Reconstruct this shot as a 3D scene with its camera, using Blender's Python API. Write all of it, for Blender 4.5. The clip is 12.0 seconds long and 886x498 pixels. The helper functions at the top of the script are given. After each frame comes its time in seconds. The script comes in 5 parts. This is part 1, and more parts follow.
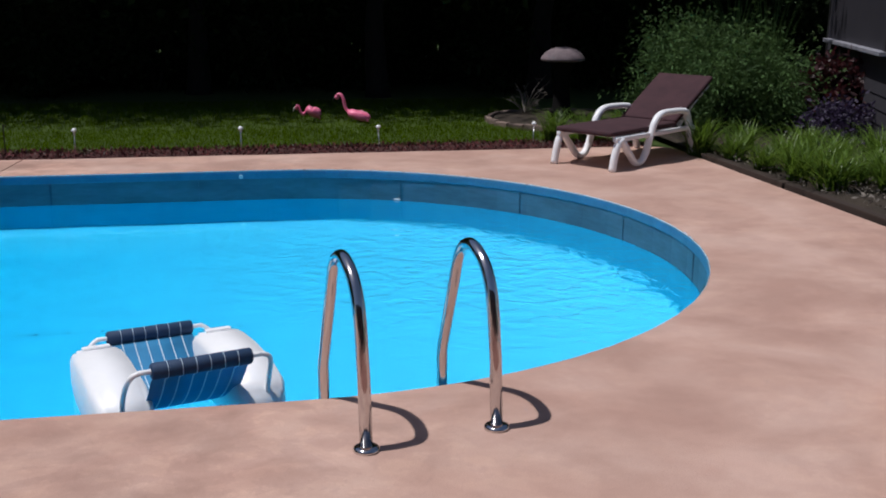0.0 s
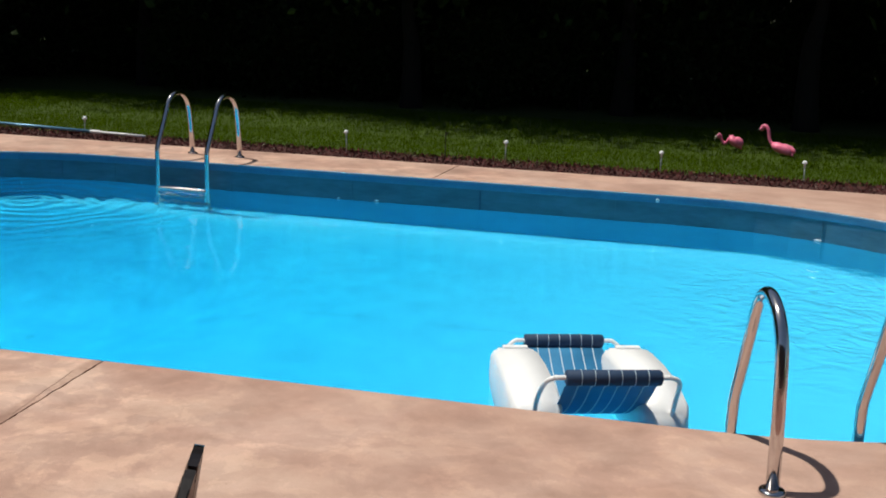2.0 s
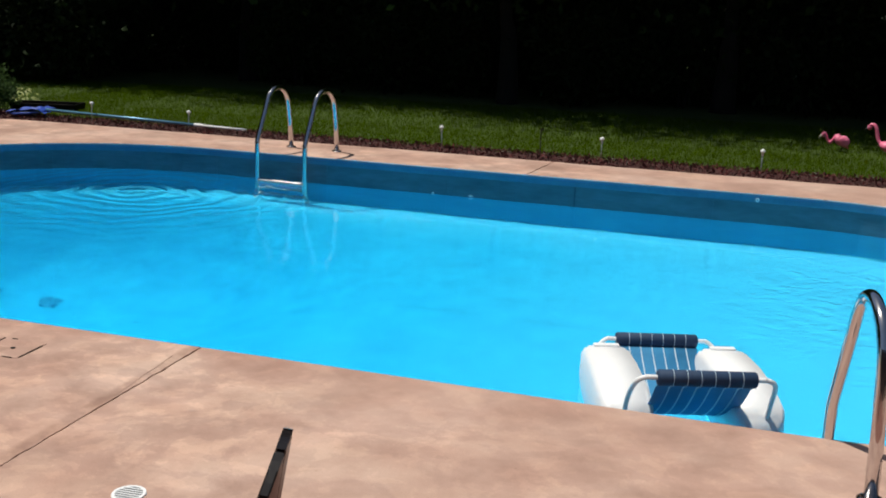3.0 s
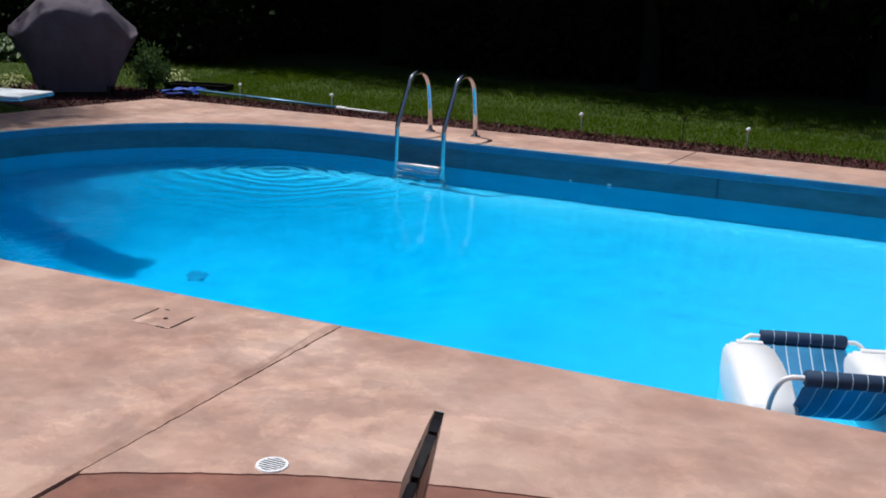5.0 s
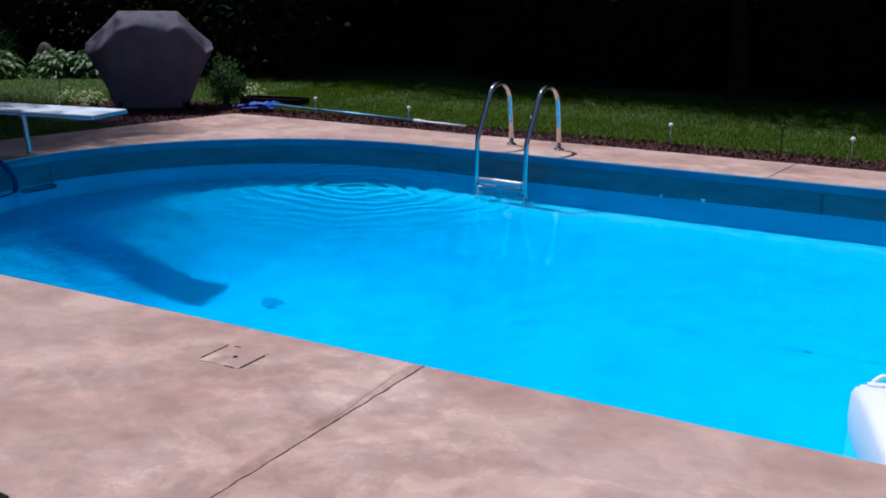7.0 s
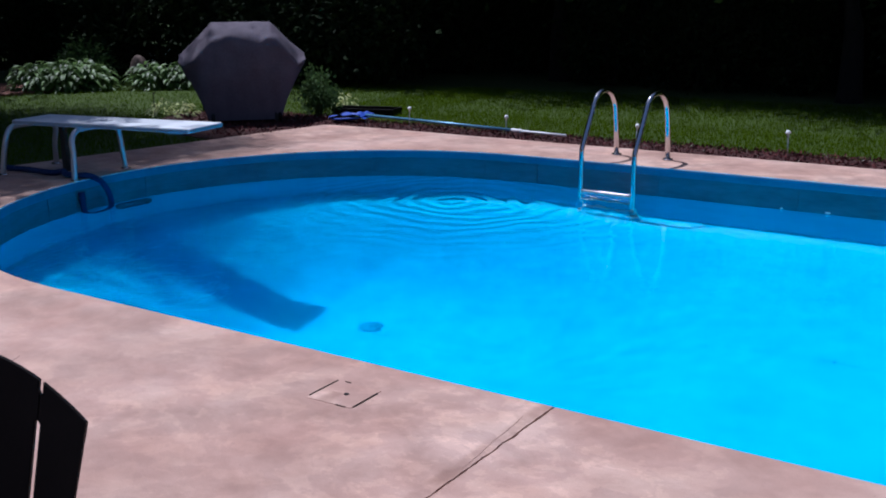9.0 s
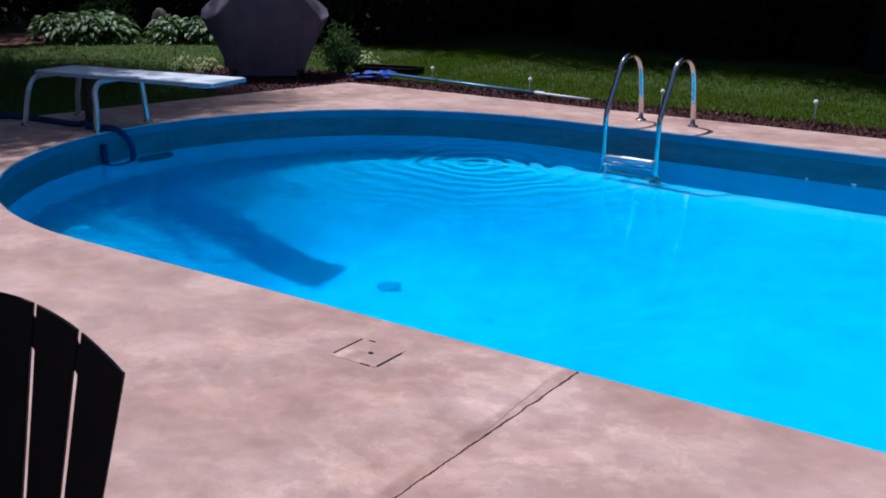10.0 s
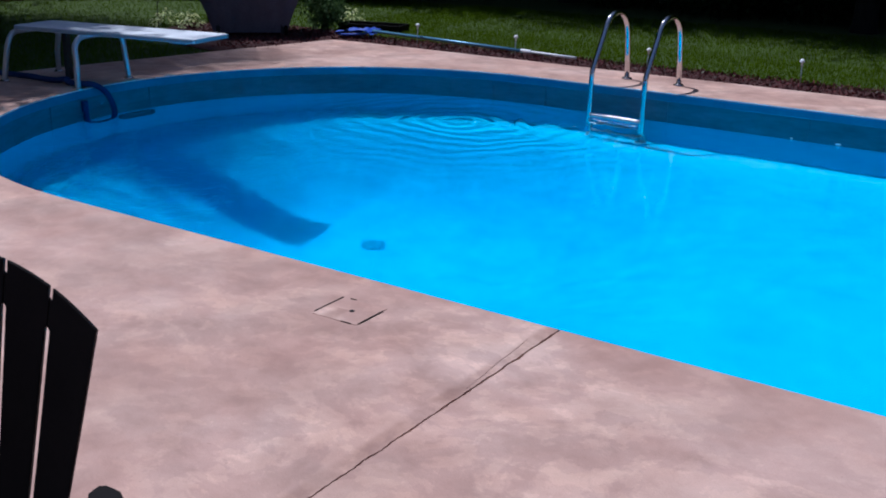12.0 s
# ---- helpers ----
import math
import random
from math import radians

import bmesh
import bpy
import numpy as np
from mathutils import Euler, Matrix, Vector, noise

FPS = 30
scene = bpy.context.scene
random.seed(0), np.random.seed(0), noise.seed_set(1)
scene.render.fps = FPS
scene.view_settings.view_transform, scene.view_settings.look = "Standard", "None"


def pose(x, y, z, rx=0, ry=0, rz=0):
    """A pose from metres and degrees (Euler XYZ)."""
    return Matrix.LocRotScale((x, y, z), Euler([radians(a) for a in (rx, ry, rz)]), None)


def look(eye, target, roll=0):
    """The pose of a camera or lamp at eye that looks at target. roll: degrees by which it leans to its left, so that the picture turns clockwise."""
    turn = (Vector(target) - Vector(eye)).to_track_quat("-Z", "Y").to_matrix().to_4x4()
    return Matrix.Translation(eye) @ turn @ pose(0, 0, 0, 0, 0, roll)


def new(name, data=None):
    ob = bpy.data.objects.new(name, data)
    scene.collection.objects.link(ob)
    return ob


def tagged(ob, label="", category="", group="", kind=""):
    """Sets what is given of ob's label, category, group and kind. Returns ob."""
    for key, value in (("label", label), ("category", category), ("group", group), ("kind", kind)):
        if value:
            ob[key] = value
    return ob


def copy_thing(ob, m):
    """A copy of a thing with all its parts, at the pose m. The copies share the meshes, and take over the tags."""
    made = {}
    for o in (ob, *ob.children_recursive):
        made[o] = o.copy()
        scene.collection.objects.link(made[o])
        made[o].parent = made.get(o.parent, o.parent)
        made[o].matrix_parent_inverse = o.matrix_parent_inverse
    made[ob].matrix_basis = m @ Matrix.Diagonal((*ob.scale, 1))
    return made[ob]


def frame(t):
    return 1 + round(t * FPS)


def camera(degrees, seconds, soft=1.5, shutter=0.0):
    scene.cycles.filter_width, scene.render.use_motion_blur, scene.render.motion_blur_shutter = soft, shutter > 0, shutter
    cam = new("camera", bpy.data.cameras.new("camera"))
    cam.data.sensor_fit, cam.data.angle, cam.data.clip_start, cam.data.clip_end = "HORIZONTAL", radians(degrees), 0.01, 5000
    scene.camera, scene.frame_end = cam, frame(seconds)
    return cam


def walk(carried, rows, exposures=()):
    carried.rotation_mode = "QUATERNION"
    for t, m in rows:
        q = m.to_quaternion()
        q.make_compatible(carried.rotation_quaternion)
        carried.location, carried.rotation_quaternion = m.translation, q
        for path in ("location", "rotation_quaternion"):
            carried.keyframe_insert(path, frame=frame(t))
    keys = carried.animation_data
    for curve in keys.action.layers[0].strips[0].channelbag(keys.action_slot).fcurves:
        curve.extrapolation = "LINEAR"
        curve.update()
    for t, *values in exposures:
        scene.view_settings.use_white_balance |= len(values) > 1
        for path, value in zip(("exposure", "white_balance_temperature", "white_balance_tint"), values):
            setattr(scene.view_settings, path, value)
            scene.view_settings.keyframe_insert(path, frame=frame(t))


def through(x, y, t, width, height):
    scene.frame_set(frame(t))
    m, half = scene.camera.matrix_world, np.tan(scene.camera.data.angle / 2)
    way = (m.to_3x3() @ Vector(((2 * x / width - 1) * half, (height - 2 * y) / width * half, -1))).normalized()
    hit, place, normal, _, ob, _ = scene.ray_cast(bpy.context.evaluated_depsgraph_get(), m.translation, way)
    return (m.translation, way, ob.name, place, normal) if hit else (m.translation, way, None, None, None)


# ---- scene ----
cam = camera(46.9, 12.0, soft=1.9)
PATH = [
    (0, (2.384, -3.671, 1.518), (2.746, -1.766, 1.027), 0.4),
    (0.1, (2.38, -3.683, 1.521), (2.601, -1.756, 1.032), -0.2),
    (0.2, (2.376, -3.695, 1.524), (2.483, -1.757, 1.039), -0.4),
    (0.3, (2.373, -3.706, 1.528), (2.406, -1.765, 1.047), -0.4),
    (0.4, (2.369, -3.718, 1.531), (2.348, -1.777, 1.049), -0.3),
    (0.5, (2.365, -3.73, 1.534), (2.303, -1.788, 1.059), 0.1),
    (0.7, (2.358, -3.733, 1.534), (2.227, -1.792, 1.067), 0.1),
    (1, (2.347, -3.737, 1.533), (2.144, -1.803, 1.068), 1.1),
    (1.5, (2.327, -3.752, 1.536), (2.022, -1.831, 1.07), 1.9),
    (1.8, (2.291, -3.771, 1.544), (1.927, -1.863, 1.069), 2.0),
    (2, (2.267, -3.784, 1.549), (1.87, -1.881, 1.083), 2.1),
    (2.5, (2.291, -3.781, 1.547), (1.797, -1.901, 1.075), 2.0),
    (3, (2.278, -3.788, 1.543), (1.704, -1.933, 1.064), 1.9),
    (4.8, (2.227, -3.791, 1.529), (1.434, -2.027, 1.019), 1.8),
    (5, (2.237, -3.796, 1.542), (1.429, -2.041, 1.028), 2.0),
    (5.5, (2.206, -3.79, 1.527), (1.352, -2.067, 0.977), 2.0),
    (6, (2.121, -3.727, 1.532), (1.282, -1.993, 0.994), -0.2),
    (6.3, (2.095, -3.668, 1.533), (1.244, -1.947, 0.971), -0.3),
    (6.5, (2.077, -3.629, 1.534), (1.209, -1.928, 0.942), -0.5),
    (6.7, (2.042, -3.555, 1.533), (1.138, -1.864, 0.964), -0.3),
    (7, (1.99, -3.445, 1.531), (1.05, -1.753, 1.029), 0.7),
    (7.2, (1.955, -3.404, 1.519), (0.99, -1.729, 1.007), 0.6),
    (8.8, (1.662, -3.205, 1.528), (0.614, -1.578, 1.021), -0.5),
    (9, (1.636, -3.192, 1.512), (0.558, -1.58, 1.022), -0.5),
    (9.5, (1.595, -3.212, 1.502), (0.504, -1.625, 0.961), 0.2),
    (10, (1.582, -3.203, 1.503), (0.492, -1.623, 0.941), 0.8),
    (10.5, (1.574, -3.196, 1.505), (0.489, -1.61, 0.949), 1.0),
    (11, (1.586, -3.201, 1.505), (0.468, -1.64, 0.943), 0.8),
    (11.5, (1.594, -3.192, 1.501), (0.499, -1.631, 0.898), 1.2),
    (12, (1.591, -3.181, 1.493), (0.537, -1.605, 0.856), 1.2),
]
BALANCE = [(0.0, -0.18, 6080, 13), (0.4, 0.0, 6750, 8), (1.0, 0.0, 6820, 6.5), (2.5, 0.04, 6800, 5.5), (3.2, 0.03, 6650, 6.5), (5.0, 0.0, 6180, 10.5), (6.0, 0.0, 5920, 12), (6.5, -0.1, 5660, 13), (7.0, -0.07, 5450, 14.5), (9.0, 0.0, 5370, 18), (11.5, 0.03, 5500, 16.5), (12.0, -0.11, 5310, 16)]
walk(cam, [(t, look(eye, target, roll)) for t, eye, target, roll in PATH], BALANCE)

# ---------------------------------------------------------------- world and sun
SUN_DIR = Vector((-0.375, 0.035, 0.93)).normalized()      # towards the sun
world = bpy.data.worlds.new("sky")
scene.world = world
world.use_nodes = True
wn = world.node_tree
sky = wn.nodes.new("ShaderNodeTexSky")
sky.sky_type = "NISHITA"
sky.sun_disc = False
sky.sun_elevation = math.asin(SUN_DIR.z)
sky.sun_rotation = math.atan2(SUN_DIR.x, SUN_DIR.y)
wn.nodes["Background"].inputs["Strength"].default_value = 0.06
wn.links.new(sky.outputs[0], wn.nodes["Background"].inputs["Color"])

sun = new("sun", bpy.data.lights.new("sun", "SUN"))
sun.data.energy = 3.8
sun.data.angle = radians(0.9)
sun.data.color = (1.0, 0.95, 0.88)
sun.matrix_world = look(SUN_DIR * 30, (0, 0, 0))


# ---------------------------------------------------------------- materials
def ramp(nt, stops):
    n = nt.nodes.new("ShaderNodeValToRGB")
    e = n.color_ramp.elements
    while len(e) < len(stops):
        e.new(0.5)
    for s, (p, c) in zip(e, stops):
        s.position, s.color = p, (*c, 1)
    return n


def material(name, low, high, rough=0.7, metal=0.0, scale=6.0, fine=60.0, bump=0.15, depth=0.01,
             spread=0.35, stretch=(1, 1, 1), random_tint=0.0, island_tint=0.0, transmit=0.0, coords="Object", spec=0.5):
    """A surface whose colour wanders between two tones at a coarse and a fine scale, with a fine relief."""
    m = bpy.data.materials.new(name)
    m.use_nodes = True
    nt = m.node_tree
    b = nt.nodes["Principled BSDF"]
    tc = nt.nodes.new("ShaderNodeTexCoord")
    mp = nt.nodes.new("ShaderNodeMapping")
    mp.inputs["Scale"].default_value = stretch
    nt.links.new(tc.outputs[coords], mp.inputs[0])
    coarse = nt.nodes.new("ShaderNodeTexNoise")
    coarse.inputs["Scale"].default_value = scale
    coarse.inputs["Detail"].default_value = 6
    coarse.inputs["Roughness"].default_value = 0.62
    grain = nt.nodes.new("ShaderNodeTexNoise")
    grain.inputs["Scale"].default_value = fine
    grain.inputs["Detail"].default_value = 4
    for n in (coarse, grain):
        nt.links.new(mp.outputs[0], n.inputs["Vector"])
    mix = nt.nodes.new("ShaderNodeMath")
    mix.operation = "MULTIPLY_ADD"
    mix.inputs[1].default_value = 0.3
    nt.links.new(grain.outputs[0], mix.inputs[0])
    mul = nt.nodes.new("ShaderNodeMath")
    mul.operation = "MULTIPLY"
    mul.inputs[1].default_value = 0.7
    nt.links.new(coarse.outputs[0], mul.inputs[0])
    nt.links.new(mul.outputs[0], mix.inputs[2])
    r = ramp(nt, [(0.5 - spread / 2, low), (0.5 + spread / 2, high)])
    nt.links.new(mix.outputs[0], r.inputs[0])
    colour = r.outputs[0]
    if random_tint or island_tint:
        if island_tint:
            g = nt.nodes.new("ShaderNodeNewGeometry")
            src = g.outputs["Random Per Island"]
        else:
            g = nt.nodes.new("ShaderNodeObjectInfo")
            src = g.outputs["Random"]
        hs = nt.nodes.new("ShaderNodeHueSaturation")
        mr = nt.nodes.new("ShaderNodeMapRange")
        k = max(random_tint, island_tint)
        mr.inputs["To Min"].default_value = 1 - k
        mr.inputs["To Max"].default_value = 1 + k
        nt.links.new(src, mr.inputs["Value"])
        nt.links.new(mr.outputs[0], hs.inputs["Value"])
        nt.links.new(colour, hs.inputs["Color"])
        colour = hs.outputs[0]
    nt.links.new(colour, b.inputs["Base Color"])
    b.inputs["Roughness"].default_value = rough
    b.inputs["Metallic"].default_value = metal
    b.inputs["Specular IOR Level"].default_value = spec
    if transmit:
        b.inputs["Transmission Weight"].default_value = transmit
    if bump:
        bp = nt.nodes.new("ShaderNodeBump")
        bp.inputs["Strength"].default_value = bump
        bp.inputs["Distance"].default_value = depth
        nt.links.new(grain.outputs[0], bp.inputs["Height"])
        nt.links.new(bp.outputs[0], b.inputs["Normal"])
    return m


def leaf_material(name, low, high, rough=0.5, through=0.25, vary=0.45, spec=0.5):
    """Leaves: tinted leaf by leaf, with some light coming through."""
    m = material(name, low, high, rough=rough, scale=3.0, fine=30.0, bump=0.0, island_tint=vary, spec=spec)
    nt = m.node_tree
    b = nt.nodes["Principled BSDF"]
    tr = nt.nodes.new("ShaderNodeBsdfTranslucent")
    tr.inputs["Color"].default_value = (*[min(1, c * 1.6) for c in high], 1)
    mx = nt.nodes.new("ShaderNodeMixShader")
    mx.inputs[0].default_value = through
    nt.links.new(b.outputs[0], mx.inputs[1])
    nt.links.new(tr.outputs[0], mx.inputs[2])
    nt.links.new(mx.outputs[0], nt.nodes["Material Output"].inputs["Surface"])
    return m


def concrete_material(name, tones, scale=1.0):
    """Coloured, brushed concrete: broad trowel blotches, pale scuffs, fine grain and small pits."""
    m = bpy.data.materials.new(name)
    m.use_nodes = True
    nt = m.node_tree
    b = nt.nodes["Principled BSDF"]
    tc = nt.nodes.new("ShaderNodeTexCoord")

    def noise_node(s, detail, rough, sx=1.0, distort=0.0):
        mp = nt.nodes.new("ShaderNodeMapping")
        mp.inputs["Scale"].default_value = (sx, 1, 1)
        mp.inputs["Rotation"].default_value = (0, 0, 0.25 * s)
        nt.links.new(tc.outputs["Object"], mp.inputs[0])
        n = nt.nodes.new("ShaderNodeTexNoise")
        n.inputs["Scale"].default_value = s
        n.inputs["Detail"].default_value = detail
        n.inputs["Roughness"].default_value = rough
        n.inputs["Distortion"].default_value = distort
        nt.links.new(mp.outputs[0], n.inputs["Vector"])
        return n

    blotch = noise_node(1.5 * scale, 8, 0.58, 0.85, 0.3)
    scuff = noise_node(6.0 * scale, 6, 0.58, 0.8, 0.4)
    grain = noise_node(140.0, 3, 0.6)
    r1 = ramp(nt, [(0.38, tones[0]), (0.50, tones[1]), (0.61, tones[2])])
    nt.links.new(blotch.outputs[0], r1.inputs[0])
    r2 = ramp(nt, [(0.36, (0.91, 0.90, 0.90)), (0.50, (1, 1, 1)), (0.66, (1.07, 1.08, 1.085))])
    nt.links.new(scuff.outputs[0], r2.inputs[0])
    patch = noise_node(2.6 * scale, 9, 0.62, 0.85, 0.35)
    flake = noise_node(7.5 * scale, 7, 0.62, 0.85, 0.3)
    r7 = ramp(nt, [(0.36, (0.93, 0.92, 0.915)), (0.46, (1, 1, 1)), (0.535, (1, 1, 1)), (0.56, (1.12, 1.13, 1.11))])
    nt.links.new(flake.outputs[0], r7.inputs[0])
    chip = noise_node(30.0, 7, 0.68, 0.7, 0.2)
    r8 = ramp(nt, [(0.31, (0.84, 0.82, 0.81)), (0.35, (1, 1, 1)), (0.60, (1, 1, 1)), (0.63, (1.08, 1.085, 1.08))])
    nt.links.new(chip.outputs[0], r8.inputs[0])
    hue = noise_node(2.1 * scale, 6, 0.6, 1.0, 0.4)
    r5 = ramp(nt, [(0.36, (1.025, 0.98, 0.965)), (0.64, (0.98, 1.01, 1.015))])
    nt.links.new(hue.outputs[0], r5.inputs[0])
    pits = noise_node(38.0, 5, 0.6)
    r6 = ramp(nt, [(0.25, (0.62, 0.6, 0.6)), (0.31, (1, 1, 1))])
    nt.links.new(pits.outputs[0], r6.inputs[0])
    r4 = ramp(nt, [(0.36, (0.80, 0.775, 0.76)), (0.47, (0.98, 0.975, 0.97)), (0.52, (1.0, 1.0, 1.0)), (0.548, (1.15, 1.165, 1.14))])
    nt.links.new(patch.outputs[0], r4.inputs[0])
    r3 = ramp(nt, [(0.3, (0.95, 0.95, 0.95)), (0.7, (1.025, 1.025, 1.025))])
    nt.links.new(grain.outputs[0], r3.inputs[0])
    last = r1.outputs[0]
    # the coating is most worn where people walk, towards the deep end
    sep = nt.nodes.new("ShaderNodeSeparateXYZ")
    nt.links.new(tc.outputs["Object"], sep.inputs[0])
    wear = nt.nodes.new("ShaderNodeMapRange")
    wear.inputs["From Min"].default_value, wear.inputs["From Max"].default_value = 0.0, 3.6
    wear.inputs["To Min"].default_value, wear.inputs["To Max"].default_value = 1.0, 0.3
    nt.links.new(sep.outputs["X"], wear.inputs["Value"])
    # worn zones where the coating flakes, and sound zones between
    zone = noise_node(0.75, 4, 0.55, 0.8, 0.3)
    flaky = nt.nodes.new("ShaderNodeMapRange")
    flaky.inputs["From Min"].default_value, flaky.inputs["From Max"].default_value = 0.38, 0.60
    flaky.inputs["To Min"].default_value, flaky.inputs["To Max"].default_value = 0.35, 1.2
    nt.links.new(zone.outputs[0], flaky.inputs["Value"])
    worn = nt.nodes.new("ShaderNodeMath")
    worn.operation, worn.use_clamp = "MULTIPLY", True
    nt.links.new(wear.outputs[0], worn.inputs[0])
    nt.links.new(flaky.outputs[0], worn.inputs[1])
    for r in (r2, r4, r7, r8, r5, r6, r3):
        mx = nt.nodes.new("ShaderNodeMix")
        mx.data_type, mx.blend_type = "RGBA", "MULTIPLY"
        if r is r3:
            mx.inputs[0].default_value = 1.0
        else:
            nt.links.new((worn if r in (r4, r7, r8) else wear).outputs[0], mx.inputs[0])
        nt.links.new(last, mx.inputs[6])
        nt.links.new(r.outputs[0], mx.inputs[7])
        last = mx.outputs[2]
    # shade of the rounded lip along the open joint, painted with trodden dirt
    lip = nt.nodes.new("ShaderNodeMapRange")
    lip.interpolation_type = "SMOOTHSTEP"
    lip.inputs["From Min"].default_value, lip.inputs["From Max"].default_value = 0.012, 0.045
    lip.inputs["To Min"].default_value, lip.inputs["To Max"].default_value = 1.0, 0.0
    off = nt.nodes.new("ShaderNodeMath")
    off.operation = "ADD"
    off.inputs[1].default_value = 0.030
    nt.links.new(sep.outputs["X"], off.inputs[0])
    away = nt.nodes.new("ShaderNodeMath")
    away.operation = "ABSOLUTE"
    nt.links.new(off.outputs[0], away.inputs[0])
    nt.links.new(away.outputs[0], lip.inputs["Value"])
    broken = noise_node(6.0, 5, 0.6)
    r9 = ramp(nt, [(0.34, (0, 0, 0)), (0.58, (1, 1, 1))])
    nt.links.new(broken.outputs[0], r9.inputs[0])
    soil = nt.nodes.new("ShaderNodeMath")
    soil.operation = "MULTIPLY"
    nt.links.new(lip.outputs[0], soil.inputs[0])
    nt.links.new(r9.outputs[0], soil.inputs[1])
    near_side = nt.nodes.new("ShaderNodeMath")
    near_side.operation = "LESS_THAN"
    near_side.inputs[1].default_value = 0.0
    nt.links.new(sep.outputs["Y"], near_side.inputs[0])
    lip_shade_dirt = nt.nodes.new("ShaderNodeMath")
    lip_shade_dirt.operation = "MULTIPLY"
    nt.links.new(soil.outputs[0], lip_shade_dirt.inputs[0])
    nt.links.new(near_side.outputs[0], lip_shade_dirt.inputs[1])
    mx = nt.nodes.new("ShaderNodeMix")
    mx.data_type, mx.blend_type = "RGBA", "MULTIPLY"
    mx.inputs[7].default_value = (0.76, 0.72, 0.70, 1)
    nt.links.new(lip_shade_dirt.outputs[0], mx.inputs[0])
    nt.links.new(last, mx.inputs[6])
    last = mx.outputs[2]
    nt.links.new(last, b.inputs["Base Color"])
    b.inputs["Roughness"].default_value = 0.8
    add = nt.nodes.new("ShaderNodeMath")
    add.operation = "ADD"
    nt.links.new(grain.outputs[0], add.inputs[0])
    nt.links.new(scuff.outputs[0], add.inputs[1])
    bp = nt.nodes.new("ShaderNodeBump")
    bp.inputs["Strength"].default_value = 0.35
    bp.inputs["Distance"].default_value = 0.006
    nt.links.new(add.outputs[0], bp.inputs["Height"])
    nt.links.new(bp.outputs[0], b.inputs["Normal"])
    return m


WATER_Z = -0.255


def water_material():
    m = bpy.data.materials.new("pool_water")
    m.use_nodes = True
    nt = m.node_tree
    b = nt.nodes["Principled BSDF"]
    b.inputs["Base Color"].default_value = (0.42, 0.94, 1.0, 1)
    b.inputs["Transmission Weight"].default_value = 1.0
    b.inputs["IOR"].default_value = 1.333
    b.inputs["Roughness"].default_value = 0.008
    tc = nt.nodes.new("ShaderNodeTexCoord")

    def maths(op, *args):
        n = nt.nodes.new("ShaderNodeMath")
        n.operation = op
        for k, v in enumerate(args):
            if isinstance(v, (int, float)):
                n.inputs[k].default_value = v
            else:
                nt.links.new(v, n.inputs[k])
        return n.outputs[0]

    total = None
    # swell and ripples, heights in metres
    for s, k, sx in ((1.1, 0.007, 1.0), (4.5, 0.0022, 0.7), (13.0, 0.0012, 1.0)):
        mp = nt.nodes.new("ShaderNodeMapping")
        mp.inputs["Scale"].default_value = (sx, 1, 1)
        nt.links.new(tc.outputs["Object"], mp.inputs[0])
        n = nt.nodes.new("ShaderNodeTexNoise")
        n.inputs["Scale"].default_value = s
        n.inputs["Detail"].default_value = 2
        n.inputs["Distortion"].default_value = 0.6
        nt.links.new(mp.outputs[0], n.inputs["Vector"])
        h = maths("MULTIPLY", n.outputs[0], k)
        total = h if total is None else maths("ADD", total, h)
    # over the return jets the water is stirred: rings and light chop at the deep end, stronger chop at the shallow end
    for cx, cy, wave, high, reach in ((-3.1, 4.1, 0.20, 0.0070, 2.2), (3.9, 2.6, 0.0, 0.045, 2.3), (-4.3, 1.8, 0.0, 0.011, 2.7)):
        d = nt.nodes.new("ShaderNodeVectorMath")
        d.operation = "DISTANCE"
        d.inputs[1].default_value = (cx, cy, WATER_Z)
        nt.links.new(tc.outputs["Object"], d.inputs[0])
        wob = nt.nodes.new("ShaderNodeTexNoise")
        wob.inputs["Scale"].default_value = 1.5 if wave else 5.5
        wob.inputs["Detail"].default_value = 3
        wob.inputs["Distortion"].default_value = 0.0 if wave else 1.2
        nt.links.new(tc.outputs["Object"], wob.inputs["Vector"])
        fall = nt.nodes.new("ShaderNodeMapRange")
        fall.interpolation_type = "SMOOTHSTEP"
        fall.inputs["From Max"].default_value = reach
        fall.inputs["To Min"].default_value = 1.0
        fall.inputs["To Max"].default_value = 0.0
        nt.links.new(d.outputs["Value"], fall.inputs["Value"])
        if wave:
            dist = maths("ADD", d.outputs["Value"], maths("MULTIPLY", wob.outputs[0], 0.6))
            stir = maths("MULTIPLY", maths("SINE", maths("MULTIPLY", dist, 2 * math.pi / wave)), high)
        else:
            stir = maths("MULTIPLY", wob.outputs[0], high)
        total = maths("ADD", total, maths("MULTIPLY", stir, fall.outputs[0]))
    bp = nt.nodes.new("ShaderNodeBump")
    bp.inputs["Strength"].default_value = 1.0
    bp.inputs["Distance"].default_value = 1.0
    nt.links.new(total, bp.inputs["Height"])
    nt.links.new(bp.outputs[0], b.inputs["Normal"])
    return m


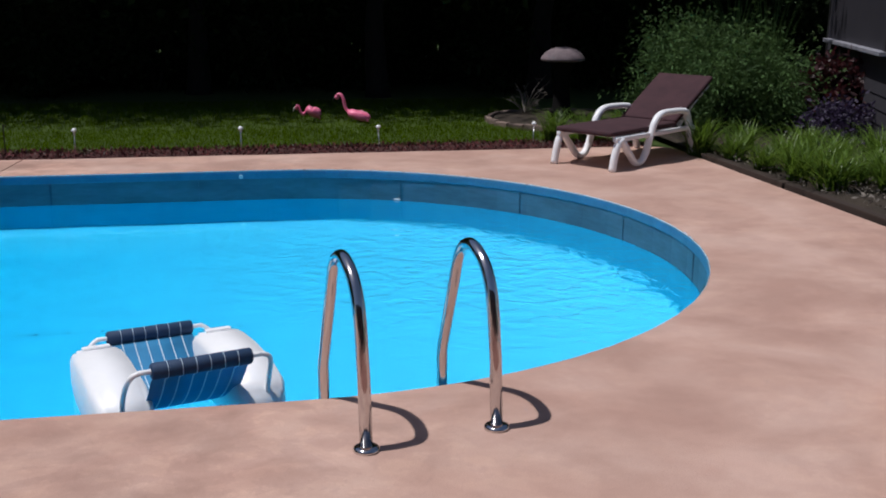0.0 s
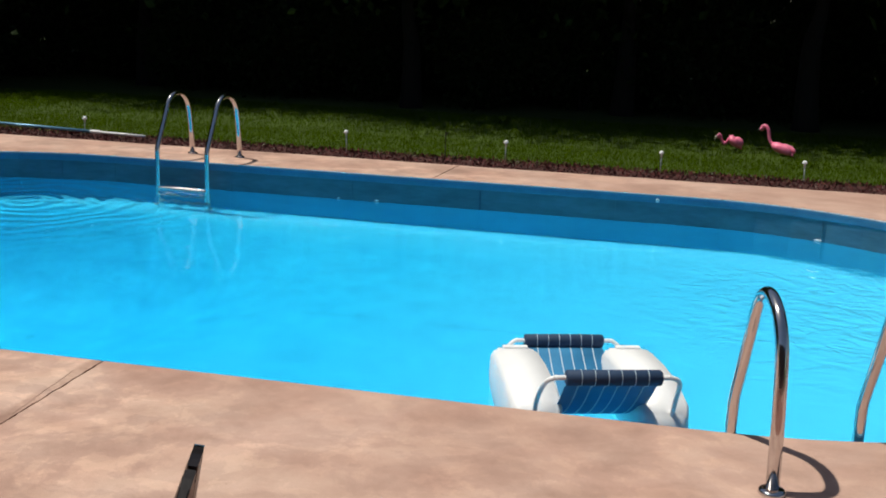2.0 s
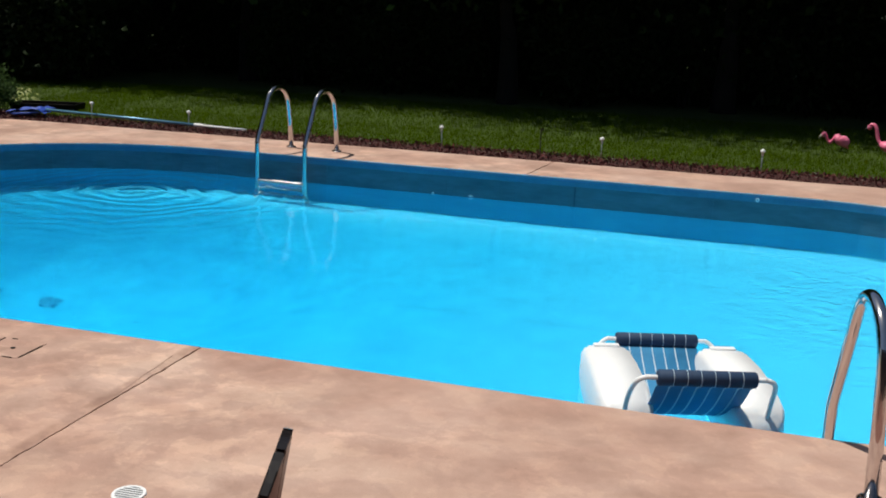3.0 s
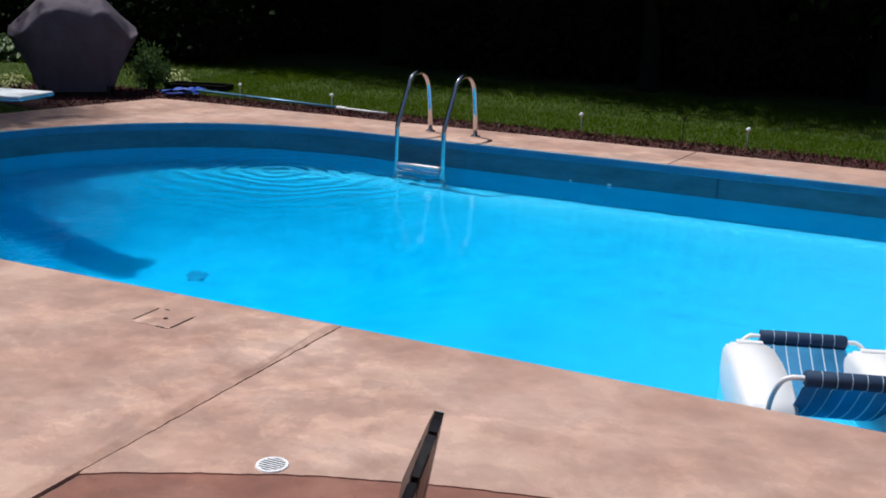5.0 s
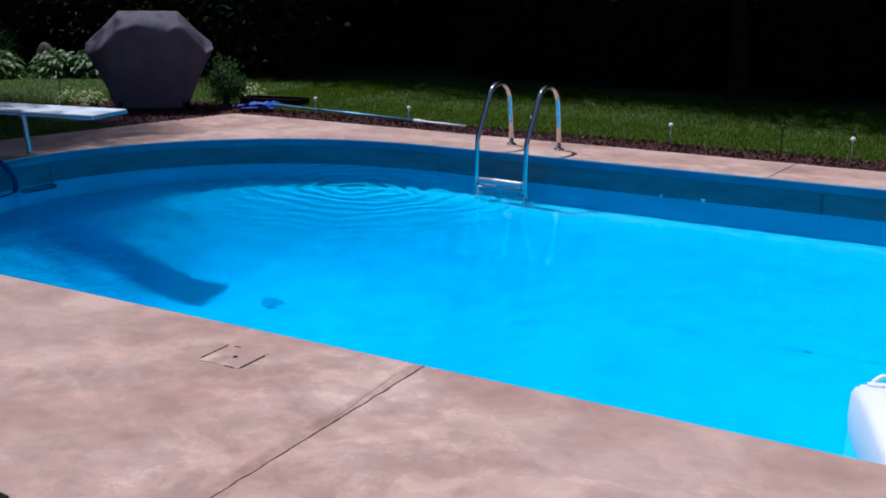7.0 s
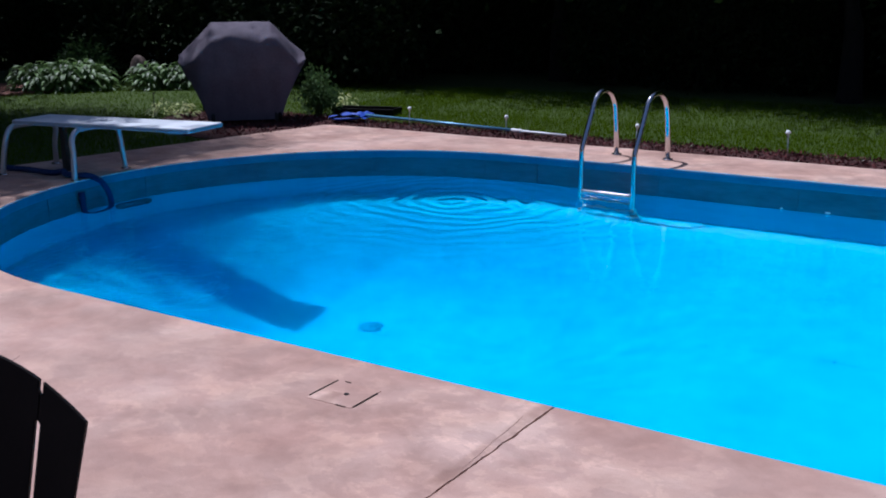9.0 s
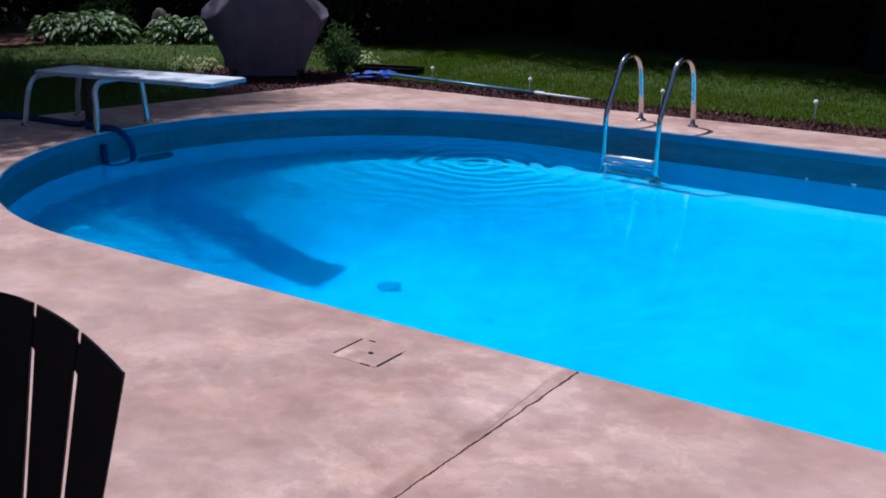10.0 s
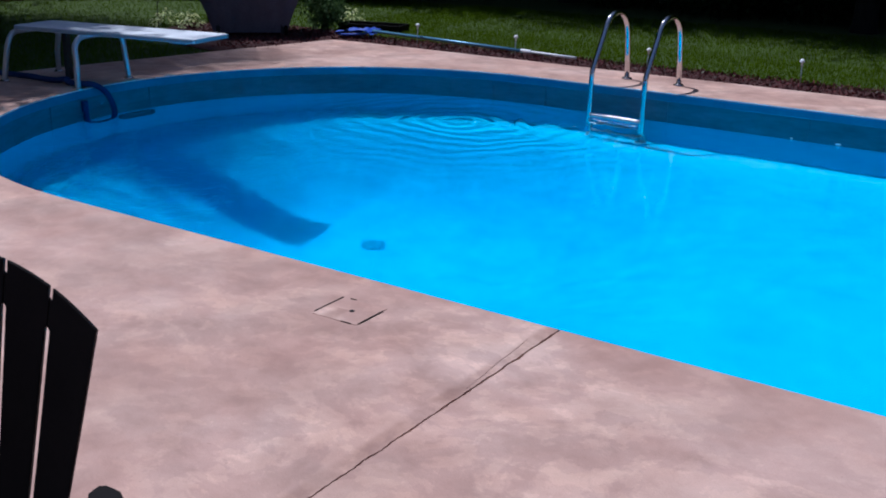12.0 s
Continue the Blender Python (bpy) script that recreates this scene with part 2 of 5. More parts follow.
CONCRETE = concrete_material("tan_concrete", [(0.422, 0.259, 0.206), (0.484, 0.309, 0.248), (0.534, 0.356, 0.293)])
PATIO = concrete_material("red_concrete", [(0.215, 0.088, 0.064), (0.255, 0.110, 0.081), (0.30, 0.140, 0.106)])
LINER = material("blue_liner", (0.008, 0.315, 0.59), (0.017, 0.425, 0.72), rough=0.75, scale=2.6, fine=9, bump=0.0, spread=0.4, spec=0.05)
# light lost in deeper water is painted in: liner gets paler with height
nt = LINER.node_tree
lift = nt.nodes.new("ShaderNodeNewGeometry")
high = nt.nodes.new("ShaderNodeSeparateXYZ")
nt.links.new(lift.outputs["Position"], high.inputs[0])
paler = nt.nodes.new("ShaderNodeMapRange")
paler.inputs["From Min"].default_value, paler.inputs["From Max"].default_value = -1.6, -1.075
nt.links.new(high.outputs["Z"], paler.inputs["Value"])
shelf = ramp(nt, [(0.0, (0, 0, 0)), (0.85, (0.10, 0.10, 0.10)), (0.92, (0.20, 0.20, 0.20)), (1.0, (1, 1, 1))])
nt.links.new(paler.outputs[0], shelf.inputs[0])
depth_light = nt.nodes.new("ShaderNodeMix")
depth_light.data_type = "RGBA"
depth_light.inputs[7].default_value = (0.055, 0.475, 0.73, 1)
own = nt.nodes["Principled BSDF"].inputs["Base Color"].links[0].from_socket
nt.links.new(shelf.outputs[0], depth_light.inputs[0])
nt.links.new(own, depth_light.inputs[6])
# brighter light under thin water, painted in towards the shallow end
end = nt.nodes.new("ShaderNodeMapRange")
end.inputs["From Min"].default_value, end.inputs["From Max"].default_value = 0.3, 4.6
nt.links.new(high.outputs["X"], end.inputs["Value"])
end_light = nt.nodes.new("ShaderNodeMix")
end_light.data_type = "RGBA"
end_light.inputs[7].default_value = (0.10, 0.51, 0.77, 1)
nt.links.new(end.outputs[0], end_light.inputs[0])
nt.links.new(depth_light.outputs[2], end_light.inputs[6])
nt.links.new(end_light.outputs[2], nt.nodes["Principled BSDF"].inputs["Base Color"])
# same liner on the wall, its colour toned down for the shade there
LINER_WALL_SHADED = material("shaded_blue_liner_wall", (0.022, 0.30, 0.47), (0.040, 0.41, 0.60), rough=0.75, scale=2.0, fine=9, bump=0.0, spread=0.5, spec=0.05)
DRAIN_BLUE = material("dark_blue_grate", (0.01, 0.23, 0.43), (0.02, 0.28, 0.50), rough=0.7, spec=0.05)
HAIRLINE = material("dark_hairline", (0.32, 0.205, 0.16), (0.42, 0.28, 0.225), rough=0.95)
JOINT = material("joint_earth", (0.15, 0.095, 0.075), (0.36, 0.235, 0.19), rough=0.95, scale=12, fine=90, bump=0.5, depth=0.01)
LINER_BAND = material("weathered_liner", (0.036, 0.085, 0.120), (0.090, 0.190, 0.255), rough=0.5, scale=1.7, fine=9, bump=0.1,
                      spread=0.45, stretch=(1.0, 1.0, 4.5))
TRACK = material("blue_track", (0.04, 0.15, 0.26), (0.07, 0.22, 0.35), rough=0.4, scale=4, fine=30, bump=0.05)
SEAM_FAINT = material("faint_seam", (0.050, 0.110, 0.150), (0.085, 0.180, 0.240), rough=0.6)
SEAM = material("dark_seam", (0.02, 0.06, 0.095), (0.045, 0.11, 0.165), rough=0.6)
WATER = water_material()
SOIL = material("soil_and_litter", (0.018, 0.013, 0.009), (0.05, 0.035, 0.022), rough=0.95, scale=2, fine=40, bump=0.5, depth=0.03)
LAWN = material("lawn_soil", (0.030, 0.055, 0.004), (0.050, 0.088, 0.007), rough=0.95, scale=1.5, fine=50, bump=0.4, depth=0.02)
GRASS = leaf_material("grass_blade", (0.044, 0.078, 0.001), (0.072, 0.120, 0.002), rough=0.9, through=0.3, vary=0.18, spec=0.02)
MULCH = material("mulch_chips", (0.036, 0.007, 0.008), (0.140, 0.030, 0.029), rough=0.9, scale=8, fine=60, bump=0.3, island_tint=0.6)
CHROME = material("polished_steel", (0.58, 0.56, 0.56), (0.68, 0.66, 0.66), rough=0.12, metal=1.0, scale=5, fine=80, bump=0.02)
ALU = material("dull_aluminium", (0.5, 0.51, 0.53), (0.62, 0.63, 0.65), rough=0.35, metal=0.9, scale=6, fine=60, bump=0.03)
WHITE = material("white_plastic", (0.86, 0.87, 0.89), (0.93, 0.935, 0.95), rough=0.4, scale=3, fine=40, bump=0.03)
BOARD_TOP = material("white_gritty_board", (0.62, 0.66, 0.70), (0.78, 0.81, 0.84), rough=0.75, scale=3, fine=160, bump=0.4, depth=0.003)
BLUE_EDGE = material("pale_blue_edge", (0.26, 0.31, 0.36), (0.34, 0.40, 0.46), rough=0.6)
BLUE_CLOTH = material("blue_sling_cloth", (0.02, 0.17, 0.36), (0.03, 0.24, 0.47), rough=0.8, scale=8, fine=220, bump=0.2, depth=0.002)
NAVY_FOAM = material("navy_foam", (0.011, 0.034, 0.085), (0.019, 0.054, 0.125), rough=0.75, scale=8, fine=90, bump=0.2, depth=0.003)
STRIPE = material("pale_stripe", (0.45, 0.6, 0.7), (0.6, 0.72, 0.8), rough=0.8)
BLACK_RESIN = material("black_resin", (0.0045, 0.0035, 0.0035), (0.009, 0.007, 0.007), rough=0.6, spec=0.12, scale=5, fine=120, bump=0.08, depth=0.003)
BROWN_RESIN = material("dark_brown_resin", (0.007, 0.0045, 0.0045), (0.013, 0.009, 0.009), rough=0.34, scale=5, fine=120, bump=0.08, depth=0.003)
CUSHION = material("maroon_cushion", (0.034, 0.012, 0.017), (0.060, 0.023, 0.029), rough=0.9, scale=7, fine=160, bump=0.3, depth=0.004)
PIPING = material("maroon_piping", (0.04, 0.014, 0.016), (0.06, 0.022, 0.024), rough=0.8)
PINK = material("faded_pink_plastic", (0.92, 0.15, 0.30), (0.97, 0.30, 0.46), rough=0.4, scale=9, fine=60, bump=0.05)
BEAK = material("black_beak", (0.01, 0.01, 0.01), (0.03, 0.03, 0.03), rough=0.4)
BEAK_PALE = material("pale_beak", (0.6, 0.55, 0.42), (0.75, 0.7, 0.58), rough=0.5)
GRILL_COVER = material("grey_vinyl_cover", (0.105, 0.090, 0.112), (0.165, 0.142, 0.172), rough=0.7, spec=0.08, scale=3, fine=40, bump=0.15)
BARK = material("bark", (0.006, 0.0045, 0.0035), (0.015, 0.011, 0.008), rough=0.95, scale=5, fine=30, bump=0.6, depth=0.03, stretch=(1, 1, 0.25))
TREE_LEAF = leaf_material("tree_leaf", (0.017, 0.033, 0.008), (0.032, 0.062, 0.013), rough=0.7, through=0.15, spec=0.12)
# darker copy of the tree leaf, with the woodland shade in its colour
SHADE_LEAF = leaf_material("shaded_evergreen_leaf", (0.009, 0.017, 0.006), (0.017, 0.030, 0.009), rough=0.75, through=0.1, spec=0.1)
BUSH_LEAF = leaf_material("bush_leaf", (0.032, 0.074, 0.020), (0.080, 0.140, 0.042), rough=0.65, through=0.25, spec=0.18)
LILY_LEAF = leaf_material("strap_leaf", (0.048, 0.095, 0.010), (0.115, 0.190, 0.022), rough=0.45, through=0.3)
HOSTA_LEAF = leaf_material("hosta_leaf", (0.05, 0.105, 0.020), (0.15, 0.24, 0.078), rough=0.5, through=0.25)
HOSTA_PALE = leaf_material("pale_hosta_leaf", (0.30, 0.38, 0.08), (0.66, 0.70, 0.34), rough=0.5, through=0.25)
RED_LEAF = leaf_material("burgundy_leaf", (0.030, 0.007, 0.009), (0.060, 0.014, 0.017), rough=0.5, through=0.25)
PURPLE_PETAL = leaf_material("purple_petal", (0.022, 0.014, 0.040), (0.044, 0.030, 0.072), rough=0.6)
TWIG = material("grey_twig", (0.14, 0.12, 0.10), (0.24, 0.21, 0.18), rough=0.9)
TIMBER = material("weathered_timber", (0.018, 0.011, 0.008), (0.042, 0.027, 0.020), rough=0.9, scale=3, fine=40, bump=0.4, stretch=(1, 0.1, 1), random_tint=0.2)
STONE = material("edging_stone", (0.13, 0.092, 0.075), (0.24, 0.175, 0.145), rough=0.9, scale=5, fine=40, bump=0.5, random_tint=0.25)
ORNAMENT = material("weathered_cast_stone", (0.085, 0.062, 0.068), (0.22, 0.17, 0.18), rough=0.8, scale=6, fine=50, bump=0.3)
MULCH_BED = material("mulch_bed", (0.030, 0.008, 0.007), (0.070, 0.020, 0.017), rough=0.95, scale=6, fine=50, bump=0.6, depth=0.03)
# near-black stone: the deep shade on the pedestal is put into its colour
ORNAMENT_SHADED = material("shaded_cast_stone", (0.003, 0.003, 0.003), (0.008, 0.007, 0.007), rough=0.95, spec=0.1, scale=6, fine=50, bump=0.3)
SIDING = material("slate_siding", (0.028, 0.026, 0.033), (0.045, 0.042, 0.052), rough=0.7, scale=2, fine=40, bump=0.1, random_tint=0.08)
TRIM = material("pale_window_trim", (0.22, 0.22, 0.26), (0.30, 0.30, 0.34), rough=0.6)
SCREEN = material("insect_screen", (0.026, 0.024, 0.032), (0.038, 0.035, 0.045), rough=0.6, scale=2, fine=200, bump=0.1, depth=0.002)
BLUE_NYLON = material("bright_blue_net", (0.012, 0.05, 0.36), (0.02, 0.09, 0.52), rough=0.6, scale=12, fine=120, bump=0.3)
BLUE_TUBE = material("light_blue_tube", (0.10, 0.26, 0.42), (0.16, 0.36, 0.52), rough=0.35, metal=0.3)
HOSE_BLUE = material("dark_blue_hose", (0.012, 0.03, 0.10), (0.022, 0.05, 0.15), rough=0.7, spec=0.2)
DARK_METAL = material("dark_metal", (0.02, 0.02, 0.02), (0.045, 0.045, 0.045), rough=0.5, metal=0.4)
DARK_HOLE = material("dark_hole", (0.006, 0.006, 0.006), (0.012, 0.012, 0.012), rough=0.9)
BRICK = material("red_brick_paver", (0.20, 0.085, 0.06), (0.32, 0.15, 0.11), rough=0.9, scale=6, fine=60, bump=0.4, random_tint=0.2)
LAMP_LENS = material("frosted_lens", (0.55, 0.56, 0.55), (0.7, 0.71, 0.7), rough=0.3)


# ---------------------------------------------------------------- mesh helpers
def part(name, bm, mat, parent=None, label="", smooth=False):
    me = bpy.data.meshes.new(name)
    bm.normal_update()
    bm.to_mesh(me)
    bm.free()
    me.materials.append(mat)
    if smooth:
        me.polygons.foreach_set("use_smooth", [True] * len(me.polygons))
    ob = new(name, me)
    if parent is not None:
        ob.parent = parent
    if label:
        tagged(ob, label)
    return ob


def thing(name, at, label, category, group="", kind=""):
    ob = new(name)
    ob.empty_display_size = 0.1
    ob.matrix_world = at
    return tagged(ob, label, category, group, kind)


def box(bm, size, at=(0, 0, 0), bevel=0.0, turn=None, segments=2):
    """A box with softened edges added to bm."""
    b2 = bmesh.new()
    bmesh.ops.create_cube(b2, size=1.0)
    bmesh.ops.scale(b2, vec=size, verts=b2.verts)
    if bevel:
        bmesh.ops.bevel(b2, geom=b2.edges[:], offset=bevel, segments=segments, affect="EDGES", profile=0.6)
    m = Matrix.Translation(at) @ (turn if turn is not None else Matrix.Identity(4))
    bmesh.ops.transform(b2, matrix=m, verts=b2.verts)
    join(bm, b2)
    return bm


def join(bm, other):
    me = bpy.data.meshes.new("tmp")
    other.to_mesh(me)
    other.free()
    bm.from_mesh(me)
    bpy.data.meshes.remove(me)


def tube(bm, points, radius, sides=12, caps=True):
    """A round tube along points; radius may be one number or one for each point."""
    pts = [Vector(p) for p in points]
    rs = radius if isinstance(radius, (list, tuple)) else [radius] * len(pts)
    up = Vector((0.123, 0.456, 0.88)).normalized()
    rings = []
    side = None
    for i, p in enumerate(pts):
        d = (pts[min(i + 1, len(pts) - 1)] - pts[max(i - 1, 0)]).normalized()
        if side is None:
            side = d.cross(up).normalized()
        else:
            side = (side - d * side.dot(d)).normalized()
        o = d.cross(side)
        rings.append([bm.verts.new(p + rs[i] * (math.cos(a) * side + math.sin(a) * o))
                      for a in [2 * math.pi * k / sides for k in range(sides)]])
    for a, b in zip(rings, rings[1:]):
        for k in range(sides):
            bm.faces.new((a[k], a[(k + 1) % sides], b[(k + 1) % sides], b[k]))
    if caps:
        bm.faces.new(rings[0][::-1])
        bm.faces.new(rings[-1])
    return bm


def lathe(bm, profile, at=(0, 0, 0), sides=24):
    """A turned form from (radius, z) pairs."""
    rings = []
    for r, z in profile:
        rings.append([bm.verts.new((at[0] + r * math.cos(2 * math.pi * k / sides),
                                    at[1] + r * math.sin(2 * math.pi * k / sides), at[2] + z)) for k in range(sides)])
    for a, b in zip(rings, rings[1:]):
        for k in range(sides):
            bm.faces.new((a[k], a[(k + 1) % sides], b[(k + 1) % sides], b[k]))
    bm.faces.new(rings[0][::-1])
    bm.faces.new(rings[-1])
    return bm


def smooth_path(points, steps=6):
    """A Catmull-Rom curve through points."""
    p = [Vector(q) for q in points]
    p = [2 * p[0] - p[1]] + p + [2 * p[-1] - p[-2]]
    out = []
    for i in range(1, len(p) - 2):
        for k in range(steps):
            t = k / steps
            a, b, c, d = p[i - 1], p[i], p[i + 1], p[i + 2]
            out.append(0.5 * ((2 * b) + (c - a) * t + (2 * a - 5 * b + 4 * c - d) * t * t + (3 * b - a - 3 * c + d) * t ** 3))
    out.append(p[-2])
    return out


def plate(bm, outline, top, bottom):
    """A flat slab with the given outline (anticlockwise) between two heights."""
    up = [bm.verts.new((x, y, top)) for x, y in outline]
    lo = [bm.verts.new((x, y, bottom)) for x, y in outline]
    f = bm.faces.new(up)
    g = bm.faces.new(lo[::-1])
    n = len(outline)
    for k in range(n):
        bm.faces.new((lo[k], lo[(k + 1) % n], up[(k + 1) % n], up[k]))
    bm.normal_update()
    bmesh.ops.triangulate(bm, faces=[f, g], ngon_method="EAR_CLIP")
    return bm


def sheet(name, verts, faces, mat, parent=None, label="", smooth=False):
    me = bpy.data.meshes.new(name)
    me.from_pydata(verts, [], faces)
    me.materials.append(mat)
    if smooth:
        me.polygons.foreach_set("use_smooth", [True] * len(me.polygons))
    ob = new(name, me)
    if parent is not None:
        ob.parent = parent
    if label:
        tagged(ob, label)
    return ob


def leaves(name, places, length, width, mat, parent=None, seed=0, droop=0.3, outward=None):
    """Many small folded leaves, four corners and two faces each, at the given places."""
    rng = np.random.default_rng(seed)
    n = len(places)
    places = np.asarray(places, float)
    d = rng.normal(size=(n, 3))
    if outward is not None:
        d = d * 0.7 + np.asarray(outward, float)
    d[:, 2] -= droop
    d /= np.linalg.norm(d, axis=1)[:, None]
    s = np.cross(d, rng.normal(size=(n, 3)))
    s /= np.linalg.norm(s, axis=1)[:, None]
    nrm = np.cross(s, d)
    ln = length * rng.uniform(0.6, 1.3, n)[:, None]
    wd = width * rng.uniform(0.6, 1.3, n)[:, None]
    a = places
    b = places + d * ln * 0.5 + s * wd * 0.5 + nrm * wd * 0.15
    c = places + d * ln
    e = places + d * ln * 0.5 - s * wd * 0.5 + nrm * wd * 0.15
    v = np.stack([a, b, c, e], 1).reshape(-1, 3)
    i = np.arange(n) * 4
    f = np.concatenate([np.stack([i, i + 1, i + 2], 1), np.stack([i, i + 2, i + 3], 1)])
    return sheet(name, v.tolist(), f.tolist(), mat, parent)


def blades(name, roots, height, width, lean, mat, parent=None, seed=0, joints=2):
    """Grass-like blades that bend over, one strip each."""
    rng = np.random.default_rng(seed)
    roots = np.asarray(roots, float)
    n = len(roots)
    ang = rng.uniform(0, 2 * math.pi, n)
    out = np.stack([np.cos(ang), np.sin(ang), np.zeros(n)], 1)
    side = np.stack([-np.sin(ang), np.cos(ang), np.zeros(n)], 1)
    h = height * rng.uniform(0.55, 1.25, n)
    ln = lean * rng.uniform(0.2, 1.3, n)
    rows = []
    for k in range(joints + 1):
        t = k / joints
        w = width * (1 - t) ** 0.7
        c = roots + out * (ln * t ** 1.8)[:, None] + np.array([0, 0, 1.0]) * (h * (t - 0.35 * t ** 3 * min(1, lean / max(height, 1e-6))))[:, None]
        if k == joints:
            rows.append(c[:, None])
        else:
            rows.append(np.stack([c - side * w / 2, c + side * w / 2], 1))
    v = np.concatenate(rows, 1)
    m = v.shape[1]
    i = np.arange(n) * m
    f = []
    for k in range(joints - 1):
        q = 2 * k
        f.append(np.stack([i + q, i + q + 1, i + q + 3], 1))
        f.append(np.stack([i + q, i + q + 3, i + q + 2], 1))
    q = 2 * (joints - 1)
    f.append(np.stack([i + q, i + q + 1, i + q + 2], 1))
    return sheet(name, v.reshape(-1, 3).tolist(), np.concatenate(f).tolist(), mat, parent)


# ---------------------------------------------------------------- the pool, the deck and the ground
POOL_R, XL, XR, POOL_W = 2.6, -3.0, 2.54, 5.2
WALL_FOOT, GROUND_Z = -1.07, -0.04
YC = POOL_W / 2


def stadium(r, n=28):
    """The pool's outline at a radius, anticlockwise from the near straight side."""
    pts = [(XL + (XR - XL) * k / 10, YC - r) for k in range(10)]
    pts += [(XR + r * math.cos(a), YC + r * math.sin(a)) for a in [-math.pi / 2 + math.pi * k / n for k in range(n + 1)]]
    pts += [(XR + (XL - XR) * k / 10, YC + r) for k in range(1, 10)]
    pts += [(XL + r * math.cos(a), YC + r * math.sin(a)) for a in [math.pi / 2 + math.pi * k / n for k in range(n)]]
    return pts


def band(bm, loops):
    """Joins outlines at their heights, [(outline, z), ...], into one wall."""
    rings = [[bm.verts.new((x, y, z)) for x, y in pts] for pts, z in loops]
    n = len(rings[0])
    for a, b in zip(rings, rings[1:]):
        for k in range(n):
            bm.faces.new((a[k], b[k], b[(k + 1) % n], a[(k + 1) % n]))
    return bm


def build_ground():
    bm = bmesh.new()
    edges = []
    for pts in ([(-250, -250), (250, -250), (250, 250), (-250, 250)], stadium(POOL_R + 0.12)[::-1]):
        vs = [bm.verts.new((x, y, GROUND_Z)) for x, y in pts]
        edges += [bm.edges.new((vs[k], vs[(k + 1) % len(vs)])) for k in range(len(vs))]
    bmesh.ops.triangle_fill(bm, edges=edges, use_beauty=True)
    for f in bm.faces:
        if f.normal.z < 0:
            f.normal_flip()
    tagged(part("ground", bm, LAWN), "dark soil and thin lawn running back under the trees", "ground", kind="structure")


def hopper(x, y):
    """How far the floor drops below the foot of the wall."""
    dx, dy = (x + 2.75) / 2.3, (y - YC) / 1.9
    d = math.sqrt(dx * dx + dy * dy)
    t = max(0.0, min(1.0, (1.25 - d) / 0.95))
    return 1.25 * t * t * (3 - 2 * t)


def build_pool():
    pool = thing("swimming_pool", Matrix.Identity(4), "oval in-ground pool with a blue liner and weathered rim", "pool", kind="structure")
    bm = bmesh.new()
    band(bm, [(stadium(POOL_R + 0.012), -0.006), (stadium(POOL_R + 0.0015), -0.007), (stadium(POOL_R - 0.002), -0.012),
              (stadium(POOL_R - 0.003), -0.066), (stadium(POOL_R - 0.001), -0.074), (stadium(POOL_R + 0.008), -0.076)])
    part("rim_track", bm, TRACK, pool, "blue plastic coping track", smooth=False)
    bm = bmesh.new()
    band(bm, [(stadium(POOL_R + 0.0058), -0.0005), (stadium(POOL_R + 0.0046), -0.001), (stadium(POOL_R + 0.0046), -0.0065)])
    part("rim_bead", bm, WHITE, pool, "thin white bead along the deck edge")
    bm = bmesh.new()
    band(bm, [(stadium(POOL_R + 0.003), -0.074), (stadium(POOL_R + 0.003), -0.275)])
    part("waterline_band", bm, LINER_BAND, pool, "grey-blue liner band stained at the waterline")
    bm = bmesh.new()
    band(bm, [(stadium(POOL_R - 0.002), -0.272), (stadium(POOL_R - 0.002), WALL_FOOT + 0.03), (stadium(POOL_R - 0.03), WALL_FOOT)])
    part("liner_wall", bm, LINER_WALL_SHADED, pool)
    bm = bmesh.new()
    loops = []
    for k in range(27):
        r = (POOL_R - 0.03) * (1 - k / 26) + 0.001
        pts = stadium(r)
        loops.append([bm.verts.new((x, y, WALL_FOOT - 0.05 * min(1, (POOL_R - r)) - hopper(x, y) * min(1, (POOL_R - r) / 0.5))) for x, y in pts])
    n = len(loops[0])
    for a, b in zip(loops, loops[1:]):
        for k in range(n):
            bm.faces.new((a[k], a[(k + 1) % n], b[(k + 1) % n], b[k]))
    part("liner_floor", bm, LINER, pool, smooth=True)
    # upright seams between the wall panels
    seams = [(x, POOL_W - 0.004, 0.0) for x in (-2.9, -1.7, -0.49, 0.72, 1.93)]
    for cx, a0 in ((XL, 100), (XL, 125), (XL, 150), (XL, 175), (XL, 200), (XR, 65), (XR, 40), (XR, 15), (XR, -10)):
        a = radians(a0)
        seams.append((cx + (POOL_R - 0.004) * math.cos(a), YC + (POOL_R - 0.004) * math.sin(a), a - math.pi / 2))
    for i, (x, y, a) in enumerate(seams):
        bm = bmesh.new()
        box(bm, (0.018 if i == 3 else 0.004, 0.008, 0.19), (0, 0, 0), 0.002, segments=1)
        ob = part("panel_seam", bm, SEAM if i == 3 else SEAM_FAINT, pool)
        ob.matrix_local = pose(x, y, -0.17, 0, 0, math.degrees(a))
    # floor drain at the deepest place
    bm = bmesh.new()
    lathe(bm, [(0.085, 0.0), (0.085, 0.012), (0.07, 0.02), (0.03, 0.024)], (0, 0, 0), 20)
    for k in range(5):
        box(bm, (0.11, 0.008, 0.008), (0, -0.04 + 0.02 * k, 0.023), 0.002, segments=1)
    d = part("main_drain", bm, DRAIN_BLUE, pool, "dark blue round drain cover")
    d.matrix_local = pose(-2.95, 2.66, WALL_FOOT - 0.05 - 1.25)
    # skimmer mouth low on the rounded wall
    bm = bmesh.new()
    box(bm, (0.36, 0.02, 0.19), (0, 0, 0), 0.05)
